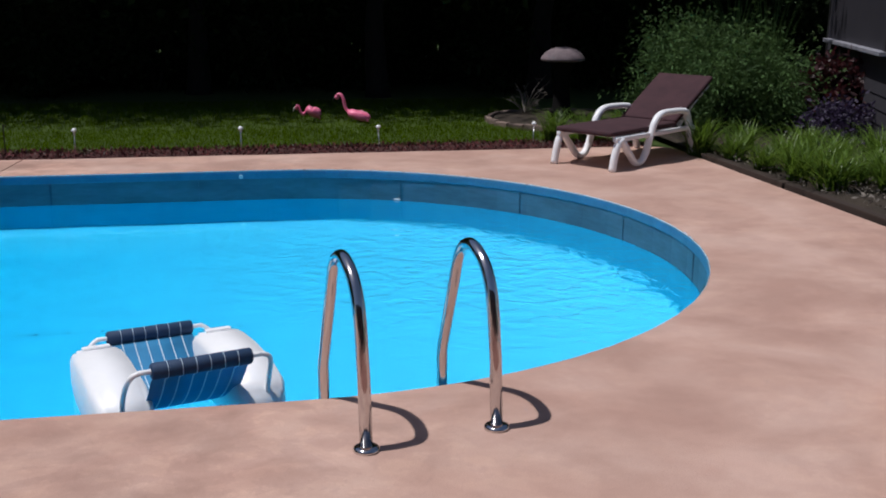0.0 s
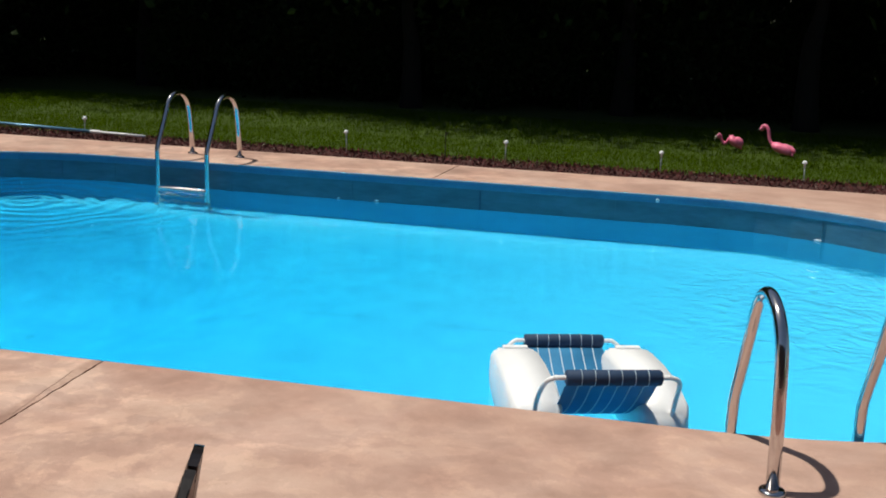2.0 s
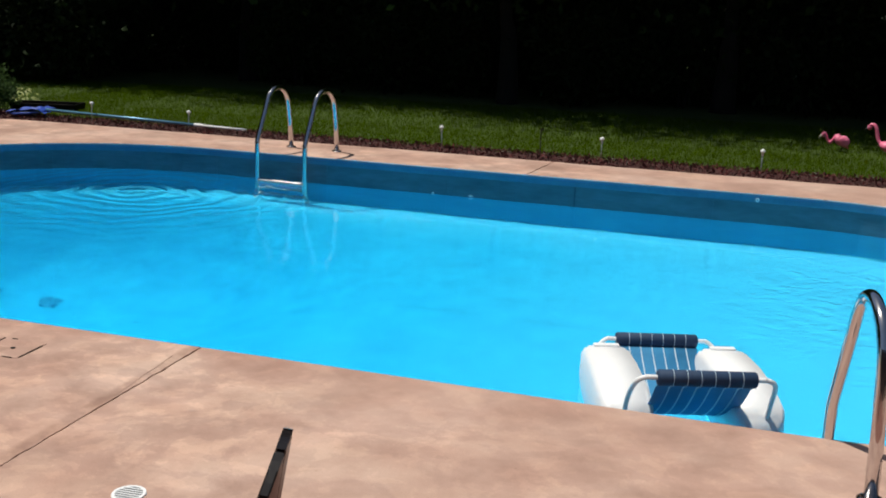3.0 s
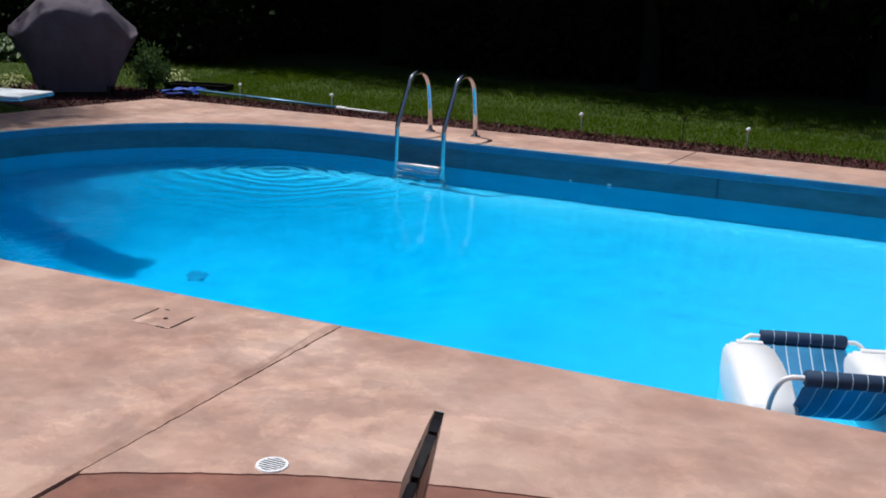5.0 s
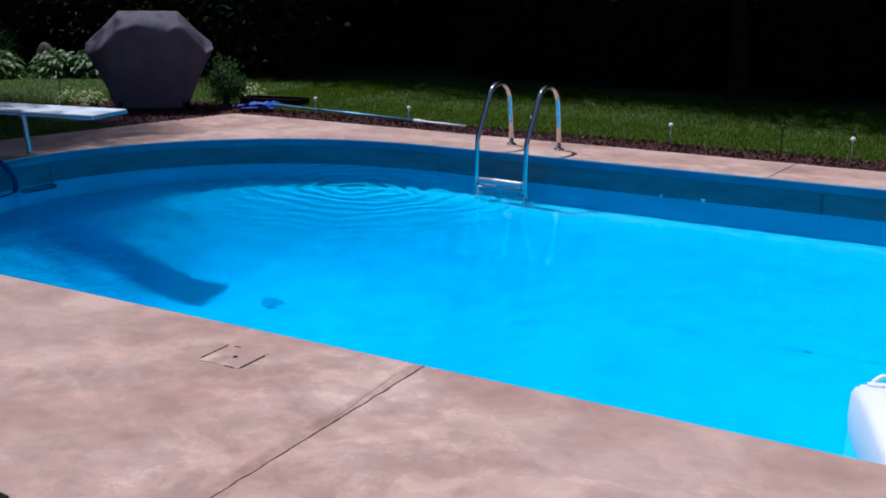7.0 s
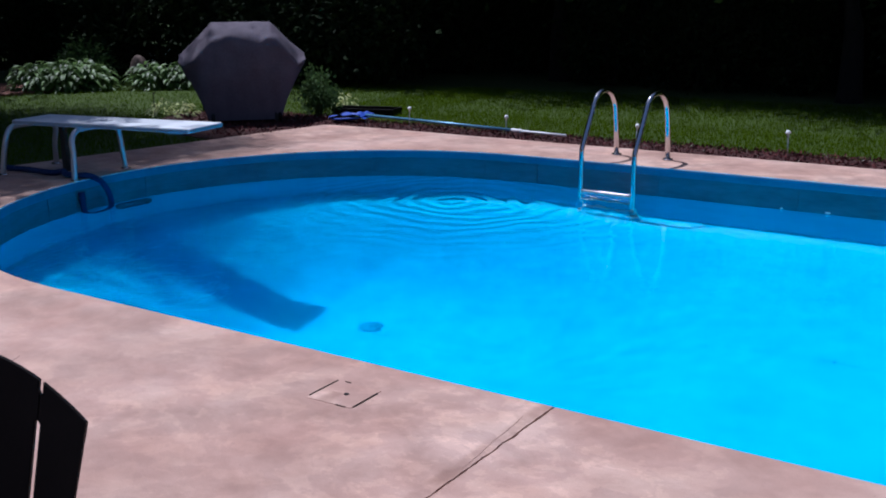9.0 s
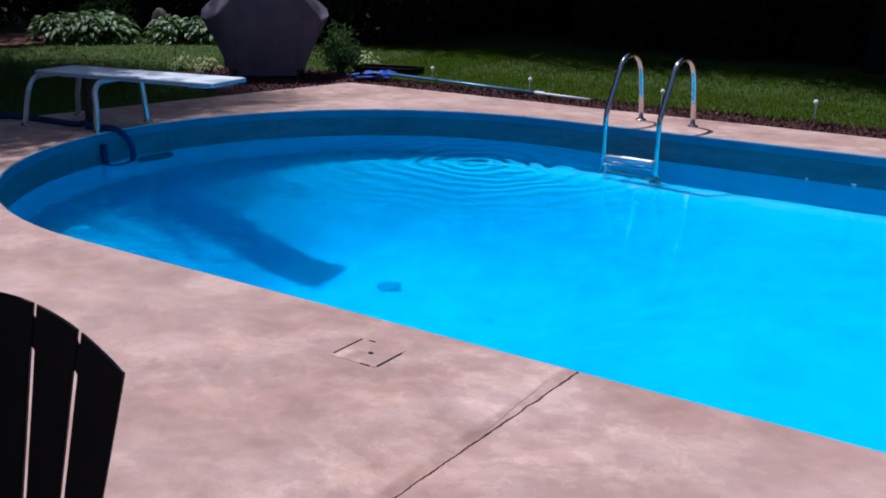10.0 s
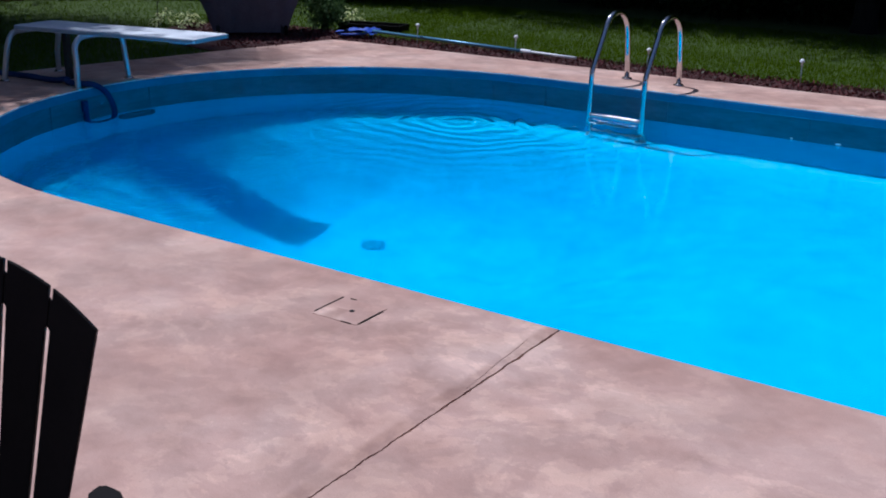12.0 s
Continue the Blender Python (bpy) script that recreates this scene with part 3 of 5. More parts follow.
    box(bm, (0.26, 0.03, 0.09), (0, -0.004, 0), 0.02)
    a = radians(178.5)
    s = part("skimmer_mouth", bm, SEAM, pool, "dark skimmer opening in the wall")
    s.matrix_local = pose(XL + (POOL_R - 0.01) * math.cos(a), YC + (POOL_R - 0.01) * math.sin(a), -0.42, 0, 0, 178.5 - 90)
    # screw eyes and a return fitting on the far wall
    for x in (2.29,):
        bm = bmesh.new()
        tube(bm, [(0.012 * math.cos(t), 0, 0.012 * math.sin(t)) for t in [2 * math.pi * k / 12 for k in range(13)]], 0.005, 6, caps=False)
        e = part("screw_eye", bm, WHITE, pool, "small white rope anchor")
        e.matrix_local = pose(x, POOL_W - 0.045, -0.045)
    bm = bmesh.new()
    lathe(bm, [(0.012, 0.0), (0.012, 0.005), (0.009, 0.008), (0.004, 0.009)], (0, 0, 0), 18)
    r = part("return_fitting", bm, WHITE, pool, "small white return fitting at the waterline")
    r.matrix_local = pose(-0.25, POOL_W - 0.002, -0.244, 90, 0, 0) @ Matrix.Diagonal((1.9, 0.6, 1, 1))
    r2 = new("return_fitting", r.data)
    r2.parent = pool
    r2.matrix_local = pose(XR + (POOL_R - 0.002) * math.cos(radians(65.5)), YC + (POOL_R - 0.002) * math.sin(radians(65.5)), -0.246, 90, 0, -24.5) @ Matrix.Diagonal((2.6, 0.55, 1, 1))
    r3 = new("return_fitting", r.data)
    r3.parent = pool
    r3.matrix_local = pose(-0.62, POOL_W - 0.002, -0.246, 90, 0, 0) @ Matrix.Diagonal((1.0, 0.5, 1, 1))
    # water
    bm = bmesh.new()
    bm.faces.new([bm.verts.new((x, y, WATER_Z)) for x, y in stadium(POOL_R - 0.003, 48)])
    w = part("water", bm, WATER)
    tagged(w, "clear, gently rippled pool water in sunlight", "water", kind="structure")
    w.visible_shadow = False


PATIO_C, PATIO_R = (2.4, -5.39), 4.46


def patio_arc(x0, x1, n, r=PATIO_R):
    return [(x, PATIO_C[1] + math.sqrt(r * r - (x - PATIO_C[0]) ** 2)) for x in [x0 + (x1 - x0) * k / n for k in range(n + 1)]]


def wobble(pts, amount, seed, scale=9.0):
    """A slightly uneven line, as broken concrete edges are."""
    return [(x + amount * noise.noise((x * scale, y * scale, seed)), y + amount * noise.noise((x * scale, y * scale, seed + 7.3))) for x, y in pts]


def build_deck():
    deck = thing("deck", Matrix.Identity(4), "tan coloured concrete pool deck with worn, mottled surface", "deck", kind="structure")

    def joint_side(sign):
        """One lip of the open joint: a wandering line whose gap widens and nearly closes by turns."""
        line = wobble([(0.0, -0.01125 * k) for k in range(143)], 0.006, 1.0, 14.0)
        pts = []
        for k, (x, y) in enumerate(line):
            gap = 0.0125 - 0.0065 * min(1, k / 140)
            gap *= 0.45 + 0.55 * abs(math.sin(0.33 * k + 1.7 * math.sin(0.11 * k + sign)))
            pts.append((x + sign * gap / 2 + 0.0012 * math.sin(2.1 * k + 3 * sign), y))
        return pts

    far_gap = 0.006

    def arc(cx, a0, a1, n=40):
        r = POOL_R + 0.006
        return [(cx + r * math.cos(radians(a0 + (a1 - a0) * k / n)), YC + r * math.sin(radians(a0 + (a1 - a0) * k / n))) for k in range(n + 1)]

    # left half: down the near joint, out, round the outside and back along the pool
    left = [(-0.003, -0.006)]
    left += arc(XL, 270, 90)
    left += [(0.267 - far_gap, POOL_W + 0.006)]
    left += wobble([(0.267 - far_gap + 0.074 * k / 6, POOL_W + 0.006 + 0.87 * k / 6) for k in range(1, 6)], 0.004, 2.0)
    left += [(0.341 - far_gap, 6.08)]
    left += wobble([(0.341 - 6.5 * k / 24, 6.08) for k in range(1, 24)], 0.025, 3.0, 3.0)
    left += [(-6.18, 6.03), (-6.42, 4.5), (-6.80, 2.0), (-6.95, -0.5), (-7.2, -9.0), (-0.003, -9.0), (-0.003, -2.4)]
    left += joint_side(-1)[:0:-1]
    bm = bmesh.new()
    plate(bm, left[::-1], 0.0, -0.12)
    part("slab", bm, CONCRETE, deck)

    right = [(0.004, -0.006)]
    right += joint_side(1)[1:]
    right += wobble(wobble(patio_arc(0.012, 4.79, 260), 0.007, 5.0, 8.0), 0.004, 4.0, 38.0)
    right += [(4.80, -9.0), (6.55, -9.0), (6.55, 5.95)]
    right += wobble([(6.55 - 6.19 * k / 24, 6.06) for k in range(1, 24)], 0.025, 6.0, 3.0)
    right += [(0.341 + far_gap, 6.08), (0.267 + far_gap, POOL_W + 0.006)]
    right += arc(XR, 90, -90)
    bm = bmesh.new()
    plate(bm, right, 0.0, -0.12)
    part("slab", bm, CONCRETE, deck)

    # a thin fresh seam of filler beside the near joint
    for x0, y0, slope, n in ((-0.056, -0.15, 0.0034, 13), (2.3, -0.83, -0.045, 7), (-2.2, -0.75, 0.02, 6)):
        bm = bmesh.new()
        path = wobble([(x0 + slope * k, y0 - 0.04 * k) if abs(slope) < 0.03 else (x0 - slope * k, y0 + 0.003 * k) for k in range(n)], 0.005, 8.0 + y0, 14.0)
        w = [0.0012 * math.sin(math.pi * (k + 0.4) / n) + 0.0003 for k in range(n)]
        side = (0, 1) if abs(slope) > 0.03 else (1, 0)
        up = [(x + d * side[0], y + d * side[1]) for (x, y), d in zip(path, w)]
        lo = [(x - d * side[0], y - d * side[1]) for (x, y), d in zip(path, w)]
        plate(bm, up + lo[::-1], 0.0012, -0.002)
        part("hairline_crack", bm, HAIRLINE, deck, "dark hairline crack")

    patio = wobble(wobble(patio_arc(0.014, 4.78, 260, PATIO_R + 0.012), 0.007, 5.0, 8.0), 0.004, 9.0, 45.0)
    patio = [(0.008, -9.0), (4.78, -9.0)] + patio[::-1]
    bm = bmesh.new()
    plate(bm, patio, -0.005, -0.13)
    tagged(part("patio", bm, PATIO), "reddish brown concrete patio with a curved edge", "patio", kind="structure")
    # dark filling at the bottom of the joints
    bm = bmesh.new()
    box(bm, (0.10, 9.0, 0.02), (0, -4.51, -0.022))
    box(bm, (0.12, 0.90, 0.02), (0.306, 5.68, -0.032))
    tagged(part("joint_bed", bm, JOINT), "dark earth in the open deck joints", "joint", kind="structure")


def build_lid():
    """The square service lid with a finger hole, set flush in the deck."""
    lid = thing("service_hatch", pose(-0.742, -0.332, 0.0, 0, 0, 1.5), "square tan concrete access lid with a small finger hole", "access lid")
    bm = bmesh.new()
    outer = [(-0.105, -0.10), (0.105, -0.10), (0.105, 0.10), (-0.105, 0.10)]
    plate(bm, outer, 0.002, -0.002)
    part("cover", bm, CONCRETE, lid)
    for x, y, sx, sy in ((-0.108, 0.01, 0.007, 0.18), (0.108, -0.01, 0.006, 0.16), (0.06, -0.103, 0.05, 0.0012), (-0.06, 0.103, 0.03, 0.0012)):
        bm = bmesh.new()
        box(bm, (sx, sy, 0.004), (x, y, 0.003), 0.0015, segments=1)
        part("edge_gap", bm, SOIL, lid, "dark open gap along the lid")
    bm = bmesh.new()
    lathe(bm, [(0.011, 0.003), (0.011, 0.0045), (0.006, 0.005)], (0.01, 0.0, 0), 12)
    part("finger_hole", bm, DARK_HOLE, lid, "dark round finger hole")


def build_floor_grate():
    g = thing("deck_drain", pose(0.502, -1.288, 0.0, 0, 0, 4) @ Matrix.Scale(0.80, 4), "round white plastic drain grate set in the concrete", "drain")
    bm = bmesh.new()
    lathe(bm, [(0.062, -0.001), (0.062, 0.0008)], (0, 0, 0), 28)
    part("sump", bm, DARK_HOLE, g)
    bm = bmesh.new()
    R0, R1 = 0.054, 0.066
    ring = [[bm.verts.new((r * math.cos(a), r * math.sin(a), z)) for a in [2 * math.pi * k / 32 for k in range(32)]]
            for r, z in ((R1 + 0.002, 0.0), (R1, 0.006), (R0, 0.006), (R0, 0.0))]
    for a, b in zip(ring, ring[1:]):
        for k in range(32):
            bm.faces.new((a[k], a[(k + 1) % 32], b[(k + 1) % 32], b[k]))
    part("rim", bm, WHITE, g)
    for k in range(6):
        y = -0.041 + 0.0164 * k
        w = 2 * math.sqrt(0.056 ** 2 - y * y)
        bm = bmesh.new()
        box(bm, (w, 0.0078, 0.004), (0, y, 0.0045), 0.001, segments=1)
        part("slat", bm, WHITE, g)


def build_ladder(at, label, reach):
    """Two bent rails whose lower ends drop into the water at the given reach."""
    lad = thing("pool_ladder", at, label, "pool ladder", "pool ladders")
    path = [(0, 0.0, 0.0), (0, 0.020, 0.25)]
    path += smooth_path([(0, 0.043, 0.41), (0, 0.068, 0.50), (0, 0.122, 0.575), (0, 0.205, 0.618), (0, 0.285, 0.620), (0, 0.357, 0.588), (0, 0.41, 0.525), (0, 0.45, 0.435)], 4)
    path += [(0, 0.54, 0.24)] + smooth_path([(0, 0.575, 0.165), (0, 0.588, 0.130), (0, 0.592, 0.09), (0, 0.592, -0.1)], 4) + [(0, 0.592, -0.5), (0, 0.592, -0.95)]
    path = [(0, y if y < 0.2 else 0.2 + (y - 0.2) * (reach - 0.2) / 0.392, z) for _, y, z in path]
    for s in (-1, 1):
        bm = bmesh.new()
        tube(bm, [(s * 0.245, y, z) for _, y, z in path], 0.0225, 16)
        rail = part("rail", bm, CHROME, lad, "polished steel handrail", smooth=True)
        bm = bmesh.new()
        lathe(bm, [(0.046, 0.001), (0.046, 0.009), (0.040, 0.015), (0.026, 0.018)], (s * 0.245, 0, 0), 24)
        part("flange", bm, CHROME, rail, "steel escutcheon ring", smooth=True)
        bm = bmesh.new()
        tube(bm, [(s * 0.245, reach, -0.955), (s * 0.245, reach, -1.0)], 0.03, 12)
        part("bumper", bm, WHITE, rail, "white rubber foot")
    for z in (-0.245, -0.51, -0.78):
        bm = bmesh.new()
        box(bm, (0.455, 0.075, 0.022), (0, reach, z), 0.008)
        for k in range(4):
            box(bm, (0.40, 0.006, 0.004), (0, reach - 0.022 + 0.015 * k, z + 0.0125), 0.0015, segments=1)
        part("tread", bm, ALU, lad, "ribbed metal tread")
    return lad


def mulch_strip():
    rng = np.random.default_rng(5)
    bm = bmesh.new()
    n = 70
    rows = []
    for k in range(n + 1):
        x = -7.2 + 13.6 * k / n
        ys = (6.02, 6.12, 6.3, 6.6 + 0.08 * noise.noise((x * 1.7, 0, 0)), 6.75 + 0.09 * noise.noise((x * 1.7, 0, 0)))
        zs = (-0.035, -0.012, 0.005, -0.015, -0.045)
        rows.append([bm.verts.new((x, y, z + 0.012 * noise.noise((x * 6, y * 6, 1)))) for y, z in zip(ys, zs)])
    for a, b in zip(rows, rows[1:]):
        for k in range(4):
            bm.faces.new((a[k], b[k], b[k + 1], a[k + 1]))
    ob = part("mulch_bed", bm, MULCH_BED)
    tagged(ob, "strip of dark red-brown bark mulch beside the deck", "mulch", kind="stuff")
    # the same mulch round the grill
    bm = bmesh.new()
    plate(bm, [(-6.1, 6.2), (-6.1, 6.9), (-7.4, 7.0), (-8.5, 6.85), (-8.85, 6.2), (-8.5, 5.55), (-7.3, 4.75), (-6.5, 4.55), (-6.3, 5.4)][::-1], -0.030, -0.06)
    part("grill_bed", bm, MULCH_BED, ob)
    gx, gy = rng.uniform(-8.7, -6.2, 2600), rng.uniform(4.8, 6.85, 2600)
    inside = (gy > 4.85 - 0.55 * (gx + 6.6)) | (gx > -6.9)
    gx, gy = gx[inside], gy[inside]
    leaves("chips", np.stack([gx, gy, np.full(len(gx), -0.022)], 1), 0.05, 0.022, MULCH, ob, seed=16, droop=-0.15)
    m = 12000
    x = rng.uniform(-7.2, 6.2, m)
    y = 6.09 + 0.62 * rng.uniform(0, 1, m) ** 1.1
    z = np.interp(y, [6.02, 6.12, 6.3, 6.6, 6.75], [-0.03, -0.008, 0.008, -0.01, -0.03])
    leaves("chips", np.stack([x, y, z + 0.004], 1), 0.042, 0.016, MULCH, ob, seed=6, droop=-0.15)
    x, y = rng.uniform(-7.0, 6.2, 420), 6.1 + 0.5 * rng.uniform(0, 1, 420)
    z = np.interp(y, [6.02, 6.12, 6.3, 6.6, 6.75], [-0.03, -0.008, 0.008, -0.01, -0.03])
    leaves("dry_chips", np.stack([x, y, z + 0.012], 1), 0.045, 0.012, TWIG, ob, seed=26, droop=-0.15)


def in_lawn(x, y):
    deck_left = np.interp(y, [-9, -0.5, 2, 4.5, 6.05, 6.06], [-7.2, -6.95, -6.8, -6.42, -6.2, -6.2])
    far = y > 6.70 + 0.09 * np.sin(x * 2.1) * np.sin(x * 0.7 + 1)
    leftside = (x < deck_left - 0.04) & ~((x > -8.6) & (y > 4.6) & (y < 6.9))
    ring = (x - 6.2) ** 2 + (y - 8.38) ** 2 < 1.0 ** 2
    bed = (x > 6.2)
    return (far | leftside) & ~ring & ~bed & ~((x > -7.9) & (x < -6) & (y < 6.75) & (y > 5.0))


def build_lawn():
    rng = np.random.default_rng(11)
    xs, ys = [], []
    for x0, x1, y0, y1, per in ((-7, 6.3, 6.4, 8.2, 1900), (-7.5, 6.3, 8.2, 11.2, 1100), (-9.5, -6.2, -1.0, 11.0, 900), (-15, -9.5, 1.0, 12, 450)):
        n = int((x1 - x0) * (y1 - y0) * per)
        xs.append(rng.uniform(x0, x1, n))
        ys.append(rng.uniform(y0, y1, n))
    x, y = np.concatenate(xs), np.concatenate(ys)
    keep = in_lawn(x, y)
    x, y = x[keep], y[keep]
    ob = blades("grass", np.stack([x, y, np.full(len(x), GROUND_Z)], 1), 0.058, 0.007, 0.055, GRASS, seed=12, joints=2)
    tagged(ob, "mown green lawn, sunlit near the deck", "grass", kind="stuff")


build_ground()
build_pool()
build_deck()
build_lid()
build_floor_grate()
build_ladder(pose(2.970, -0.430, 0, 0, 0, 12.0), "polished steel pool ladder bolted to the deck edge", 0.51)
build_ladder(pose(-2.045, 5.640, 0, 0, 0, 174.5) @ Matrix.Diagonal((1.08, 1, 1, 1)), "polished steel pool ladder at the deep end by the mulch bed", 0.625)
mulch_strip()
build_lawn()


# ---------------------------------------------------------------- things by and on the water
def build_float():
    """A floating sling lounge: two white floats, a tube frame, a striped sling between two foam rolls."""
    fl = thing("pool_float", pose(2.015, 0.655, WATER_Z, 0, 0, 17.5), "white pontoon pool lounge with a striped blue sling, afloat", "pool float")
    for s in (-1, 1):
        bm = bmesh.new()
        secs = []
        for v, w, h in ((-0.42, 0.06, 0.08), (-0.40, 0.09, 0.15), (-0.34, 0.110, 0.205), (-0.2, 0.117, 0.235), (0.0, 0.115, 0.245),
                        (0.2, 0.113, 0.235), (0.33, 0.105, 0.20), (0.40, 0.085, 0.15), (0.43, 0.06, 0.08)):
            prof = [(-w * 0.9, -0.07), (-w * 1.03, h * 0.32), (-w * 1.0, h * 0.80), (-w * 0.80, h), (w * 0.80, h), (w * 1.0, h * 0.80), (w * 1.03, h * 0.32), (w * 0.9, -0.07), (w * 0.6, -0.12), (-w * 0.6, -0.12)]
            secs.append([bm.verts.new((s * 0.275 + x, v, z)) for x, z in prof])
        for a, b in zip(secs, secs[1:]):
            for k in range(10):
                bm.faces.new((a[k], a[(k + 1) % 10], b[(k + 1) % 10], b[k]))
        bm.faces.new(secs[0][::-1])
        bm.faces.new(secs[-1])
        bmesh.ops.recalc_face_normals(bm, faces=bm.faces)
        bmesh.ops.bevel(bm, geom=[e for e in bm.edges if e.calc_face_angle(0) > 0.5], offset=0.012, segments=2, affect="EDGES")
        pon = part("pontoon", bm, WHITE, fl, "white blow-moulded float", smooth=True)
        bm = bmesh.new()
        box(bm, (0.12, 0.035, 0.012), (s * 0.275, 0.26, 0.228), 0.005)
        part("strap_lug", bm, WHITE, pon)
        bm = bmesh.new()
        tube(bm, [(s * 0.275 - 0.08, -0.395, 0.02), (s * 0.275 - 0.06, -0.43, -0.02), (s * 0.275 + 0.06, -0.43, -0.02), (s * 0.275 + 0.08, -0.395, 0.02)], 0.012, 8)
        part("end_ridge", bm, WHITE, pon)
    NEAR, FAR = (-0.50, 0.36), (0.44, 0.20)
    for v, z, end in ((*NEAR, -1), (*FAR, 1)):
        foot = -0.36 if end < 0 else 0.36
        path = smooth_path([(-0.29, foot, 0.06), (-0.295, foot + 0.05 * end, z * 0.6), (-0.28, v * 0.97, z - 0.03), (-0.24, v, z), (-0.2, v, z), (0.2, v, z),
                            (0.24, v, z), (0.28, v * 0.97, z - 0.03), (0.295, foot + 0.05 * end, z * 0.6), (0.29, foot, 0.06)], 6)
        bm = bmesh.new()
        tube(bm, path, 0.0105, 10)
        part("frame_tube", bm, WHITE, fl, "bent white-coated frame tube", smooth=True)
        bm = bmesh.new()
        tube(bm, [(-0.198, v, z), (-0.192, v, z), (0.192, v, z), (0.198, v, z)], [0.027, 0.033, 0.033, 0.027], 20)
        roll = part("foam_roll", bm, NAVY_FOAM, fl, "navy foam roll with pale stripes", smooth=True)
        for k in range(6):
            bm = bmesh.new()
            x = -0.137 + 0.055 * k
            tube(bm, [(x - 0.0011, v, z), (x + 0.0011, v, z)], 0.0342, 20)
            part("stripe", bm, STRIPE, roll)
    def sag(t):
        v = NEAR[0] + (FAR[0] - NEAR[0]) * t
        z = NEAR[1] + (FAR[1] - NEAR[1]) * t
        return v, z - 0.98 * t * (1 - t) * (1.15 - 0.3 * t) - (0.028 if t < 0.02 or t > 0.98 else 0.0)

    def strip(x0, x1, lift):
        bm = bmesh.new()
        rows = []
        for k in range(25):
            v, z = sag(k / 24)
            rows.append([bm.verts.new((x, v, z + lift)) for x in (x0, x1)] + [bm.verts.new((x, v, z + lift - 0.004)) for x in (x1, x0)])
        for a, b in zip(rows, rows[1:]):
            for k in range(4):
                bm.faces.new((a[k], a[(k + 1) % 4], b[(k + 1) % 4], b[k]))
        return bm

    sling = part("sling", strip(-0.192, 0.192, 0.0), BLUE_CLOTH, fl, "sagging blue mesh sling", smooth=True)
    for k in range(6):
        x = -0.137 + 0.055 * k
        part("stripe", strip(x - 0.0024, x + 0.0024, 0.0022), STRIPE, sling)
        part("stripe", strip(x - 0.0024, x + 0.0024, -0.0022), STRIPE, sling)


def build_diving_board():
    ang = 11.0
    db = thing("diving_board", pose(-5.45, 2.445, 0, 0, 0, ang), "short white diving board on a bent tube stand", "diving board")
    bm = bmesh.new()
    box(bm, (1.84, 0.45, 0.04), (0, 0, 0.452), 0.012)
    board = part("board", bm, BOARD_TOP, db, "white board with a gritty tread")
    bm = bmesh.new()
    box(bm, (0.012, 0.44, 0.030), (0.923, 0, 0.452), 0.004)
    part("nose_edge", bm, BLUE_EDGE, board, "pale blue front edge")
    bm = bmesh.new()
    box(bm, (0.16, 0.36, 0.016), (0.72, 0, 0.424), 0.004)
    part("under_rib", bm, BLUE_EDGE, board)
    for y in (-0.232, 0.232):
        bm = bmesh.new()
        box(bm, (1.80, 0.012, 0.026), (0, y, 0.452), 0.004)
        part("side_edge", bm, BLUE_EDGE, board, "pale blue side edge")
    for x, lean in ((-0.22, 0.02), (-0.93, -0.06)):
        half = 0.30
        path = smooth_path([(x + lean, -half - 0.02, 0.0), (x + lean * 0.6, -half, 0.2), (x, -half + 0.01, 0.34), (x, -half + 0.07, 0.405), (x, -half + 0.16, 0.417),
                            (x, 0, 0.417), (x, half - 0.16, 0.417), (x, half - 0.07, 0.405), (x, half - 0.01, 0.34), (x + lean * 0.6, half, 0.2), (x + lean, half + 0.02, 0.0)], 5)
        bm = bmesh.new()
        tube(bm, path, 0.024, 12)
        leg = part("leg_tube", bm, ALU, db, "bent steel tube leg", smooth=True)
        for y in (-half - 0.02, half + 0.02):
            bm = bmesh.new()
            lathe(bm, [(0.045, 0.001), (0.045, 0.010), (0.030, 0.018)], (x + lean, y, 0), 16)
            part("foot_flange", bm, CHROME, leg)
    bm = bmesh.new()
    box(bm, (0.05, 0.05, 0.41), (-0.62, 0.05, 0.205), 0.006)
    part("spring_post", bm, DARK_METAL, db, "dark support post")


def build_hose():
    h = thing("vacuum_hose", Matrix.Identity(4), "dark blue vacuum hose coiled from the deck into the water", "hose")
    pts = [(-9.0, 1.35, -0.015), (-8.0, 1.75, -0.01), (-7.0, 2.02, 0.024), (-6.4, 2.15, 0.024), (-6.0, 2.16, 0.026), (-5.88, 2.20, 0.040), (-5.78, 2.15, 0.034),
           (-5.66, 2.17, 0.030), (-5.56, 2.22, 0.028), (-5.50, 2.29, -0.03), (-5.49, 2.35, -0.14), (-5.49, 2.36, -0.25), (-5.49, 2.29, -0.34), (-5.49, 2.17, -0.35), (-5.50, 2.10, -0.26), (-5.52, 2.10, -0.15)]
    bm = bmesh.new()
    path = smooth_path(pts, 14)
    tube(bm, path, [0.0255 if k % 2 else 0.0235 for k in range(len(path))], 10)
    part("ribbed_hose", bm, HOSE_BLUE, h, smooth=False)
    bm = bmesh.new()
    tube(bm, [(-5.518, 2.10, -0.17), (-5.525, 2.10, -0.09)], 0.028, 12)
    part("cuff", bm, HOSE_BLUE, h, "hose end cuff")


